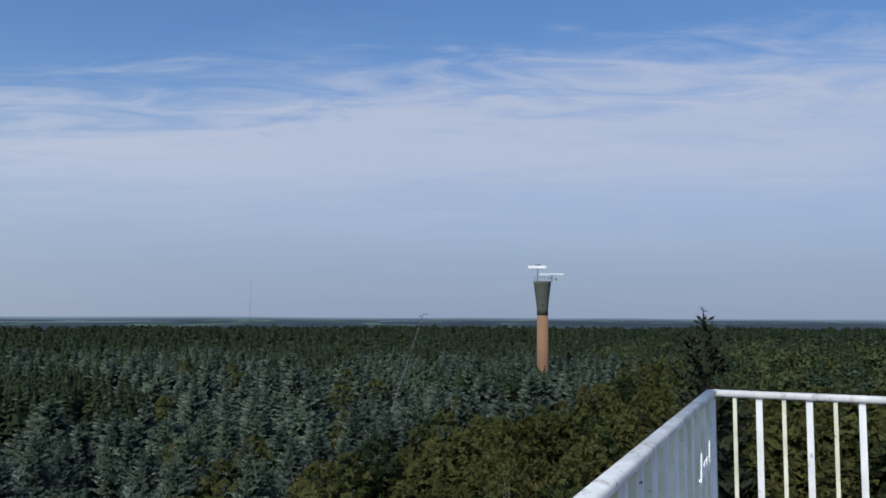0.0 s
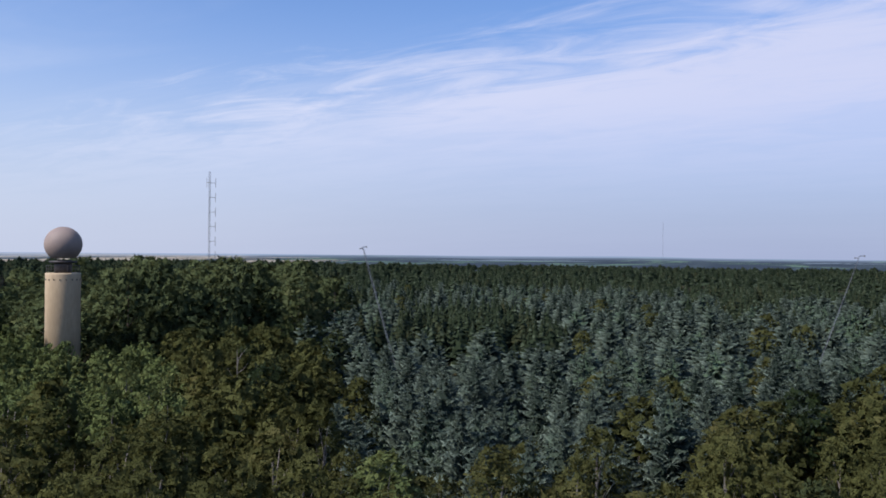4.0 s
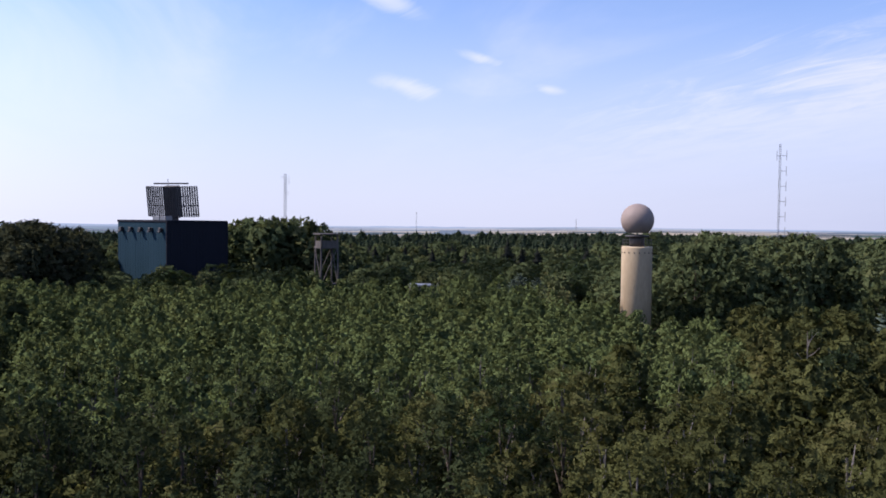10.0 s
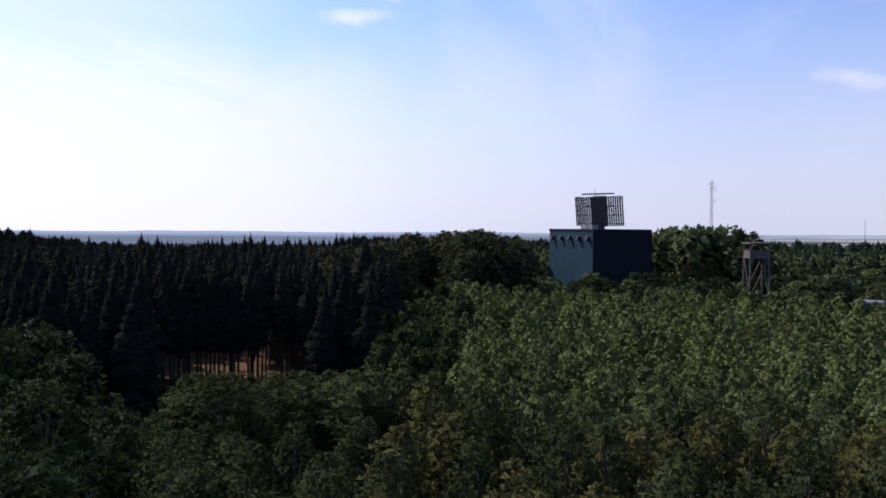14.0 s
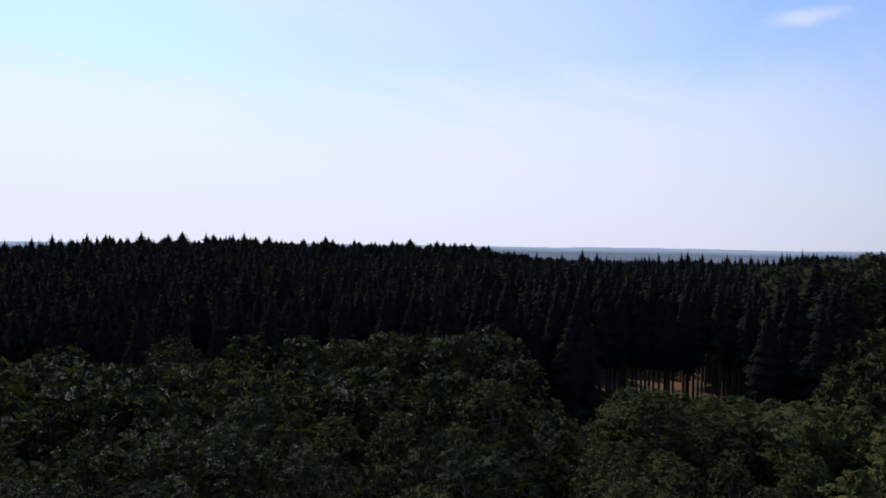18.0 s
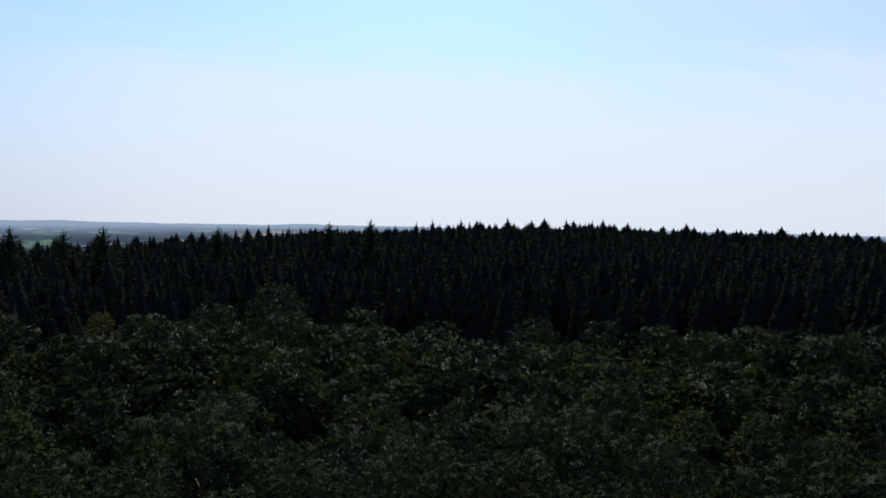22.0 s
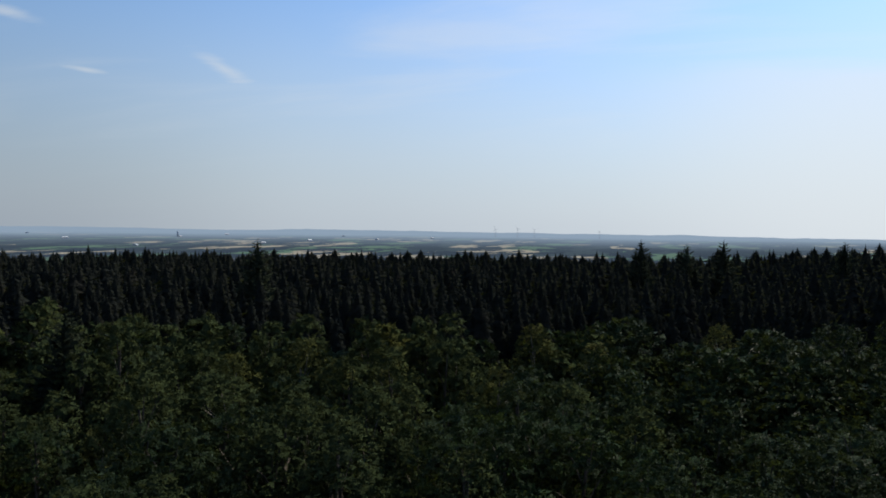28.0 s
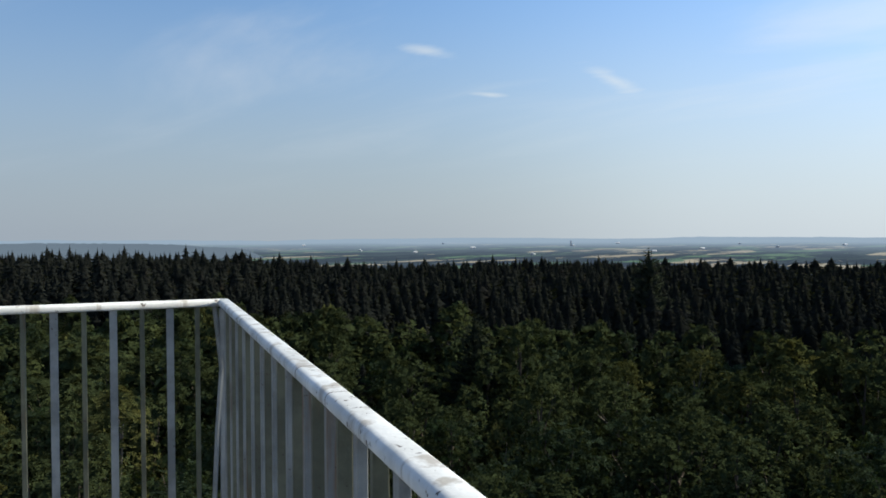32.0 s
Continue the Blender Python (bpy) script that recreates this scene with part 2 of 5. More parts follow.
BIRCH_LEAF = leaf_pair("birch_leaf", (0.026, 0.030, 0.011), (0.082, 0.087, 0.031), (0.086, 0.080, 0.031), 9.0, 6.5, 0.57, 0.12, rough_tilt=0.85)
YOUNG_LEAF = leaf_pair("young_birch_leaf", (0.040, 0.051, 0.020), (0.108, 0.142, 0.051), (0.112, 0.130, 0.049), 8.0, 6.5, 0.58, 0.06, rough_tilt=0.7)
OAK_LEAF = leaf_pair("oak_leaf", (0.0080, 0.0125, 0.0062), (0.0232, 0.0345, 0.0150), (0.023, 0.038, 0.0130), 9.0, 6.5, 0.56, 0.17, gloss=0.005, rough_tilt=1.25)
WILLOW_LEAF = leaf_pair("willow_leaf", (0.016, 0.022, 0.010), (0.045, 0.057, 0.025), (0.050, 0.061, 0.024), 9.0, 6.5, 0.58, 0.08, rough_tilt=0.8)
BEECH_LEAF = leaf_pair("beech_leaf", (0.027, 0.040, 0.020), (0.088, 0.108, 0.047), (0.098, 0.096, 0.040), 4.0, 3.0, 0.62, 0.10, rough_tilt=0.9)
# beech leaves once more, with the shade of backlit crowns in their colour
BACKLIT_BEECH_LEAF = leaf_pair("backlit_beech_leaf", (0.018, 0.022, 0.013), (0.048, 0.053, 0.029), (0.057, 0.049, 0.029), 4.0, 3.0, 0.60, 0.04, rough_tilt=0.8)
SILVER_NEEDLE = leaf_pair("silver_needle", (0.005, 0.011, 0.008), (0.320, 0.405, 0.320), (0.080, 0.122, 0.074), 7.0, 5.0, 0.66, 0.03, 0.86, rough_tilt=0.7)
DARK_NEEDLE = leaf_pair("dark_needle", (0.0165, 0.0185, 0.0165), (0.0205, 0.0225, 0.0190), (0.0235, 0.021, 0.018), 8.0, 5.0, 0.66, 0.12, rough_tilt=1.0)
LONE_NEEDLE = leaf_pair("lone_needle", (0.012, 0.016, 0.011), (0.048, 0.058, 0.034), (0.036, 0.040, 0.026), 6.0, 4.0, 0.66, 0.02, 0.5)
FOREST_NEEDLE = leaf_pair("forest_needle", (0.013, 0.021, 0.013), (0.034, 0.047, 0.025), (0.038, 0.042, 0.021), 3.0, 1.5, 0.9, 0.04)
BIRCH_BARK = plain("birch_bark", (0.19, 0.175, 0.15), (0.09, 0.08, 0.07), 1.5, 0.8, spots=((0.04, 0.035, 0.03), 0.56), stretch=(1, 1, 3))
BROWN_BARK = plain("brown_bark", (0.045, 0.035, 0.027), (0.085, 0.066, 0.05), 2.0, 0.9, bump=0.4, stretch=(2, 2, 0.4))


def old_paint(name, a, b, stain, runs=0.62, chips=0.66):
    """Weathered gloss paint on steel: cloudy tone, rusty runs down the bars, small dark chips."""
    m, tree, out = material(name)
    where = node(tree, "ShaderNodeNewGeometry").outputs["Position"]
    tall = node(tree, "ShaderNodeMapping", {0: where, 3: (14, 14, 1.3)}).outputs[0]
    cloudy, streak, chip = noise_at(tree, where, 5.0, 5.0, 0.65), noise_at(tree, tall, 1.0, 4.0, 0.6), noise_at(tree, where, 48.0, 3.0, 0.6)
    colour = mix(tree, ramp(tree, cloudy, 0.36, 0.64), (*a, 1), (*b, 1))
    colour = mix(tree, ramp(tree, streak, runs, runs + 0.10, 0.0, 0.75), colour, (*stain, 1))
    worn = maths(tree, "MULTIPLY", ramp(tree, chip, chips, chips + 0.05), ramp(tree, cloudy, 0.42, 0.55))
    colour = mix(tree, worn, colour, (0.07, 0.05, 0.04, 1))
    relief = node(tree, "ShaderNodeBump", {"Strength": 0.25, "Distance": 0.004, "Height": maths(tree, "ADD", noise_at(tree, where, 90.0, 3.0), maths(tree, "MULTIPLY", worn, -1.0))}).outputs[0]
    skin = node(tree, "ShaderNodeBsdfPrincipled", {"Base Color": colour, "Normal": relief, "Specular IOR Level": 0.35, "Roughness": ramp(tree, cloudy, 0.3, 0.7, 0.42, 0.62)})
    tree.links.new(skin.outputs[0], out.inputs[0])
    return m


HANDRAIL_PAINT = old_paint("handrail_paint", (0.74, 0.74, 0.72), (0.55, 0.55, 0.53), (0.34, 0.30, 0.25), 0.55, 0.625)
WHITE_PAINT = old_paint("white_paint", (0.74, 0.74, 0.73), (0.60, 0.60, 0.59), (0.30, 0.20, 0.11), 0.64)
YELLOWED_PAINT = old_paint("yellowed_paint", (0.70, 0.69, 0.55), (0.54, 0.53, 0.40), (0.30, 0.20, 0.10), 0.60)
# grime and rust, with the shade of two railing sides put into colour
SHADED_GRIMY_PAINT = old_paint("shaded_grimy_paint", (0.31, 0.31, 0.295), (0.19, 0.19, 0.18), (0.17, 0.09, 0.04), 0.59)
SHADED_ALGAE_PAINT = old_paint("shaded_algae_paint", (0.16, 0.155, 0.105), (0.09, 0.088, 0.06), (0.13, 0.08, 0.04), 0.58)
CONCRETE = plain("concrete", (0.33, 0.245, 0.145), (0.46, 0.355, 0.225), 0.35, 0.85, bump=0.3, stretch=(1, 1, 0.25), spots=((0.20, 0.16, 0.11), 0.66))
RADOME = plain("radome_skin", (0.21, 0.160, 0.135), (0.27, 0.21, 0.175), 0.5, 0.7, bump=0.05)
STEEL = plain("galvanised_steel", (0.16, 0.165, 0.17), (0.24, 0.245, 0.25), 1.0, 0.5, 0.6)
DARK_STEEL = plain("dark_steel", (0.035, 0.033, 0.035), (0.07, 0.06, 0.055), 1.0, 0.6, 0.2)
DECK = plain("deck_steel", (0.22, 0.22, 0.22), (0.30, 0.30, 0.29), 2.0, 0.7)


# ---- mesh tools ----
def mesh_object(name, verts, faces, mats, parent=None, label="", slots=None, smooth=False):
    me = bpy.data.meshes.new(name)
    me.from_pydata([tuple(v) for v in verts], [], faces)
    for m in mats:
        me.materials.append(m)
    if slots is not None:
        me.polygons.foreach_set("material_index", slots)
    if smooth:
        me.polygons.foreach_set("use_smooth", [True] * len(me.polygons))
    me.update()
    ob = new(name, me)
    ob.parent = parent
    if label:
        tagged(ob, label)
    return ob


def triangles(name, crown, mat):
    """A mesh of loose triangles; each row of the crown: corner (3), way out of the foliage (3), tone from branch root
    to tip (1).
    """
    n = len(crown) // 3
    me = bpy.data.meshes.new(name)
    me.vertices.add(3 * n)
    me.vertices.foreach_set("co", np.ascontiguousarray(crown[:, :3], dtype=np.float32).ravel())
    me.loops.add(3 * n)
    me.loops.foreach_set("vertex_index", np.arange(3 * n, dtype=np.int32))
    me.polygons.add(n)
    me.polygons.foreach_set("loop_start", np.arange(0, 3 * n, 3, dtype=np.int32))
    me.materials.append(mat)
    me.update(calc_edges=True)
    me.attributes.new("outward", "FLOAT_VECTOR", "POINT").data.foreach_set("vector", np.ascontiguousarray(crown[:, 3:6], dtype=np.float32).ravel())
    me.attributes.new("fresh", "FLOAT", "POINT").data.foreach_set("value", np.ascontiguousarray(crown[:, 6], dtype=np.float32))
    return me


def part(name, bm, mat, parent=None, label=""):
    me = bpy.data.meshes.new(name)
    bm.to_mesh(me)
    bm.free()
    me.materials.append(mat)
    ob = new(name, me)
    ob.parent = parent
    if label:
        tagged(ob, label)
    return ob


def thing(name, label, category, at, group="", kind="", turn=0.0):
    ob = new(name)
    ob.empty_display_size = 0.3
    ob.matrix_basis = pose(*at, 0, 0, turn)
    return tagged(ob, label, category, group, kind)


def box(bm, x0, y0, z0, x1, y1, z1, bevel=0.0):
    m = Matrix.LocRotScale(((x0 + x1) / 2, (y0 + y1) / 2, (z0 + z1) / 2), None, (abs(x1 - x0), abs(y1 - y0), abs(z1 - z0)))
    made = bmesh.ops.create_cube(bm, size=1.0, matrix=m)["verts"]
    if bevel:
        edges = list({e for v in made for e in v.link_edges})
        bmesh.ops.bevel(bm, geom=edges, offset=bevel, segments=2, affect="EDGES", profile=0.5)
    return bm


def rod(bm, a, b, r0, r1=None, sides=6):
    a, b = Vector(a), Vector(b)
    r1 = r0 if r1 is None else r1
    m = Matrix.Translation((a + b) / 2) @ (b - a).to_track_quat("Z", "Y").to_matrix().to_4x4()
    bmesh.ops.create_cone(bm, cap_ends=True, segments=sides, radius1=r0, radius2=r1, depth=(b - a).length, matrix=m)
    return bm


def lathe(bm, profile, sides=32, centre=(0, 0)):
    rings = []
    for r, z in profile:
        rings.append([bm.verts.new((centre[0] + r * math.cos(2 * math.pi * i / sides), centre[1] + r * math.sin(2 * math.pi * i / sides), z)) for i in range(sides)])
    for a, b in zip(rings, rings[1:]):
        for i in range(sides):
            bm.faces.new((a[i], a[(i + 1) % sides], b[(i + 1) % sides], b[i]))
    bm.faces.new(rings[-1])
    bm.faces.new(list(reversed(rings[0])))
    for f in bm.faces:
        f.smooth = True
    return bm


def spot(yaw, r, z=0.0):
    a = radians(yaw)
    return (-r * math.sin(a), r * math.cos(a), z)


def ease(x, a, b):
    s = min(max((x - a) / (b - a), 0.0), 1.0)
    return s * s * (3 - 2 * s)


def ground_z(x, y):
    """The lie of the land: level round the tower, a low rise to the sunny side, a valley with farmland beyond the dark spruces."""
    r = math.hypot(x, y)
    w = math.degrees(math.atan2(-x, y))
    w = w + 360 if w < -60 else w
    rise = 4.6 * ease(w, 134, 144) * (1 - ease(w, 150, 182)) * ease(r, 110, 290) * (1 - ease(r, 330, 650)) + 3.4 * ease(w, 122, 134) * (1 - ease(w, 141, 150)) * ease(r, 360, 500) * (1 - ease(r, 640, 950))
    valley = ease(w, 150, 185) * (1 - ease(w, 288, 300))
    low = -63.0 * ease(r, 175, 1500) * valley - 30.0 * ease(r, 450, 1700) * (1 - valley) * ease(w, 52, 80) - 7 * ease(r, 320, 1500) * (1 - valley) * (1 - ease(w, 52, 80))
    low -= 9.0 * ease(w, 103, 108) * (1 - ease(w, 119, 129)) * ease(r, 230, 600)
    far = 22.0 * ease(r, 1700, 4800) * valley + 10.0 * ease(r, 2500, 4800) * (1 - valley) * ease(w, 52, 80)
    roll = 1.2 * noise.noise((x * 0.012, y * 0.012, 3.0)) * ease(r, 60, 200) + 6.0 * noise.noise((x * 0.0016, y * 0.0016, 7.0)) * ease(r, 500, 1600)
    return rise + low + far + roll


# ---- ground: one sheet to the horizon ----
def ground_material():
    m, tree, out = material("ground")
    here = place(tree)
    small, mid = noise_at(tree, here, 1.3, 5.0), noise_at(tree, here, 0.08, 4.0)
    floor_tone = mix(tree, ramp(tree, mid, 0.35, 0.65), (0.030, 0.032, 0.014, 1), (0.055, 0.048, 0.022, 1))
    # orange needle litter and dry grass in the glade
    off = vec(tree, "LENGTH", vec(tree, "SUBTRACT", here, spot(115.6, 130)).outputs[0]).outputs["Value"]
    litter = ramp(tree, maths(tree, "ADD", off, maths(tree, "MULTIPLY", mid, 8.0)), 30.0, 22.0)
    floor_tone = mix(tree, litter, floor_tone, mix(tree, ramp(tree, mid, 0.35, 0.65), (0.070, 0.044, 0.018, 1), (0.13, 0.060, 0.024, 1)))
    floor_tone = mix(tree, ramp(tree, small, 0.3, 0.7, 0.0, 0.5), floor_tone, (0.030, 0.027, 0.014, 1))
    # farmland: long fields of stubble, grass and crops, with dark hedges
    bent = node(tree, "ShaderNodeMapping", {0: here, 2: (0, 0, 0.5), 3: (0.0042, 0.0026, 0.0)}).outputs[0]
    cell = node(tree, "ShaderNodeTexVoronoi", {"Vector": bent, "Scale": 1.0, "Randomness": 0.85}, distance="CHEBYCHEV")
    pick = node(tree, "ShaderNodeSeparateColor", {0: cell.outputs["Color"]}).outputs[0]
    field = node(tree, "ShaderNodeValToRGB", {0: pick})
    field.color_ramp.interpolation = "CONSTANT"
    stops = ((0.0, (0.05, 0.075, 0.04)), (0.30, (0.09, 0.16, 0.06)), (0.48, (0.36, 0.30, 0.18)), (0.62, (0.05, 0.07, 0.045)), (0.74, (0.13, 0.19, 0.075)), (0.88, (0.42, 0.36, 0.24)))
    while len(field.color_ramp.elements) < len(stops):
        field.color_ramp.elements.new(0.5)
    for element, (at, colour) in zip(field.color_ramp.elements, stops):
        element.position, element.color = at, (*colour, 1)
    farm = mix(tree, ramp(tree, noise_at(tree, here, 0.02, 4.0), 0.3, 0.7, 0.0, 0.35), field.outputs[0], (0.10, 0.12, 0.06, 1))
    far = ramp(tree, vec(tree, "LENGTH", here).outputs["Value"], 560.0, 640.0)
    farside = ramp(tree, vec(tree, "DOT_PRODUCT", vec(tree, "NORMALIZE", here).outputs[0], tuple(way(178, 0))).outputs["Value"], 0.0, 0.3)
    canopy = mix(tree, noise_at(tree, here, 0.03, 5.0, 0.7), (0.025, 0.04, 0.018, 1), (0.05, 0.07, 0.03, 1))
    floor_tone = mix(tree, far, floor_tone, canopy)
    far = maths(tree, "MULTIPLY", far, farside)
    skin = node(tree, "ShaderNodeBsdfPrincipled", {"Base Color": mix(tree, far, floor_tone, farm), "Roughness": 0.95, "Specular IOR Level": 0.1})
    tree.links.new(skin.outputs[0], out.inputs[0])
    return m


def make_ground():
    radii = [0, 12, 25, 40, 60, 80, 105, 135, 170, 210, 260, 320, 400, 500, 620, 780, 980, 1230, 1550, 1950, 2450, 3100, 3900, 4880]
    steps = 144
    verts, faces = [(0, 0, 0)], []
    for r in radii[1:]:
        for i in range(steps):
            x, y, _ = spot(360 * i / steps, r)
            verts.append((x, y, ground_z(x, y) - 12 * ease(r, 1200, 1500)))
    for i in range(steps):
        faces.append((0, 1 + i, 1 + (i + 1) % steps))
    for k in range(len(radii) - 2):
        a, b = 1 + k * steps, 1 + (k + 1) * steps
        for i in range(steps):
            j = (i + 1) % steps
            faces.append((a + i, b + i, b + j, a + j))
    ob = mesh_object("ground", verts, faces, [ground_material()], smooth=True)
    tagged(ob, "forest floor with farmland out to the horizon", "ground", kind="structure")


make_ground()


# ---- trees ----
rng = np.random.default_rng(7)


def unit(v):
    return v / np.maximum(np.linalg.norm(v, axis=1, keepdims=True), 1e-9)


def leaf_points(centres, facing, size):
    """One three-cornered leaf spray for each centre, square to its facing."""
    n = len(centres)
    facing = unit(facing)
    a = unit(np.cross(facing, rng.normal(size=(n, 3))))
    b = np.cross(facing, a)
    size = np.asarray(size)[:, None]
    p = np.empty((n, 3, 3))
    p[:, 0] = centres + a * size * 0.75
    p[:, 1] = centres - a * size * 0.45 + b * size * 0.5
    p[:, 2] = centres - a * size * 0.45 - b * size * 0.5
    return p.reshape(-1, 3)


def tube(verts, faces, path, radii, sides=6):
    base = len(verts)
    for k, (p, r) in enumerate(zip(path, radii)):
        for i in range(sides):
            t = 2 * math.pi * i / sides
            verts.append((p[0] + r * math.cos(t), p[1] + r * math.sin(t), p[2]))
        if k:
            a, b = base + (k - 1) * sides, base + k * sides
            faces.extend((a + i, a + (i + 1) % sides, b + (i + 1) % sides, b + i) for i in range(sides))


def outward_of(points):
    """The way out of a crown of height one, at each corner: away from its axis and upwards, more so near the top."""
    p = np.asarray(points)
    centre = np.zeros_like(p)
    centre[:, 2] = np.minimum(p[:, 2] - 0.03, 0.62)
    return unit(p - centre)


def broadleaf(height, radius, low, clumps, leaves, size, droop=0.0, pointed=0.6, soft=0.5):
    """Trunk (verts, faces) and crown of a leafy tree of that height: clumps of sprays, and a share of soft sprays all over the crown."""
    outline = lambda q: radius * np.clip(np.sin(np.pi * np.clip(q * 0.80 + 0.16, 0, 1)), 0.05, 1) ** pointed
    u = np.sort(rng.random(clumps)) ** 0.8
    z = height * (low + (1 - low) * u * 0.95)
    turn = np.arange(clumps) * 2.399 + rng.random(clumps)
    out = outline(u) * np.sqrt(rng.uniform(0.08, 0.80, clumps))
    c = np.stack([out * np.cos(turn), out * np.sin(turn), z], 1)
    cr = radius * rng.uniform(0.22, 0.40, clumps) * (1.05 - 0.40 * u) * min(1.0, (40 / clumps) ** 0.3 + 0.1)
    per = np.maximum((leaves * (1 - soft) * cr ** 2 / np.sum(cr ** 2)).astype(int), 5)
    which = np.repeat(np.arange(clumps), per)
    d = unit(rng.normal(size=(len(which), 3)) + np.array([0, 0, 0.35]))
    shell = rng.uniform(0.6, 1.06, len(which))[:, None]
    p = c[which] + d * shell * cr[which][:, None] * np.array([1, 1, 0.9])
    p[:, 2] -= droop * rng.random(len(which)) * cr[which]
    m = int(leaves * soft)
    q, t = rng.random(m) ** 0.85, rng.random(m) * 6.283
    ripple = 1 + 0.16 * np.sin(3 * t + 9 * q + u[0] * 40) + 0.10 * np.sin(5 * t - 17 * q)
    far = outline(q) * ripple * rng.uniform(0.66, 0.98, m)
    p = np.concatenate([p, np.stack([far * np.cos(t), far * np.sin(t), height * (low + (1 - low) * q * 0.98)], 1)])
    swell = outward_of(p / height)
    way_out = swell * 0.75
    way_out[:len(which)] += d * 0.45
    way_out = unit(way_out)
    face = way_out * 0.5 + rng.normal(size=p.shape) * 0.8
    n = len(p)
    crown = np.empty((3 * n, 7))
    crown[:, :3] = leaf_points(p, face, size * rng.uniform(0.65, 1.35, n))
    crown[:, 3:6] = np.repeat(way_out, 3, 0)
    crown[:, 6] = 0.5
    verts, faces = [], []
    bend = rng.normal(size=2) * 0.15
    steps = [0, 0.12] + [q + e for q in (0.24, 0.38, 0.52, 0.66) for e in (0, 0.012)] + [0.82]
    path = [(bend[0] * s * s * 3, bend[1] * s * s * 3, height * s) for s in steps]
    r0 = height * 0.011 + 0.03
    tube(verts, faces, path, [r0 * 1.35] + [r0 * (1.05 - q) + 0.012 for q in steps[1:]], 6)
    for i in range(0, clumps, max(clumps // 7, 1)):
        ring = 2 + 2 * int(np.clip(np.searchsorted((0.24, 0.38, 0.52, 0.66), c[i, 2] / height - 0.14) - 1, 0, 3))
        s = int(((math.atan2(c[i, 1], c[i, 0]) % 6.283) / 6.283) * 6) % 6
        root = [ring * 6 + s, ring * 6 + (s + 1) % 6, (ring + 1) * 6 + (s + 1) % 6, (ring + 1) * 6 + s]
        foot = np.mean([verts[q] for q in root], 0)
        last = root
        for q, rad in ((0.5, r0 * 0.28), (1.0, 0.012)):
            p = foot + (c[i] - foot) * q * 0.85 + (0, 0, 0.2 * math.sin(3.14 * q))
            n0 = len(verts)
            across = np.array([-(c[i] - foot)[1], (c[i] - foot)[0], 0.0])
            across /= np.linalg.norm(across) + 1e-6
            for u2, v2 in ((-1, -1), (1, -1), (1, 1), (-1, 1)):
                verts.append(tuple(p + across * rad * u2 + np.array([0, 0, rad * v2])))
            faces.extend((last[e], last[(e + 1) % 4], n0 + (e + 1) % 4, n0 + e) for e in range(4))
            last = [n0, n0 + 1, n0 + 2, n0 + 3]
    return verts, faces, crown


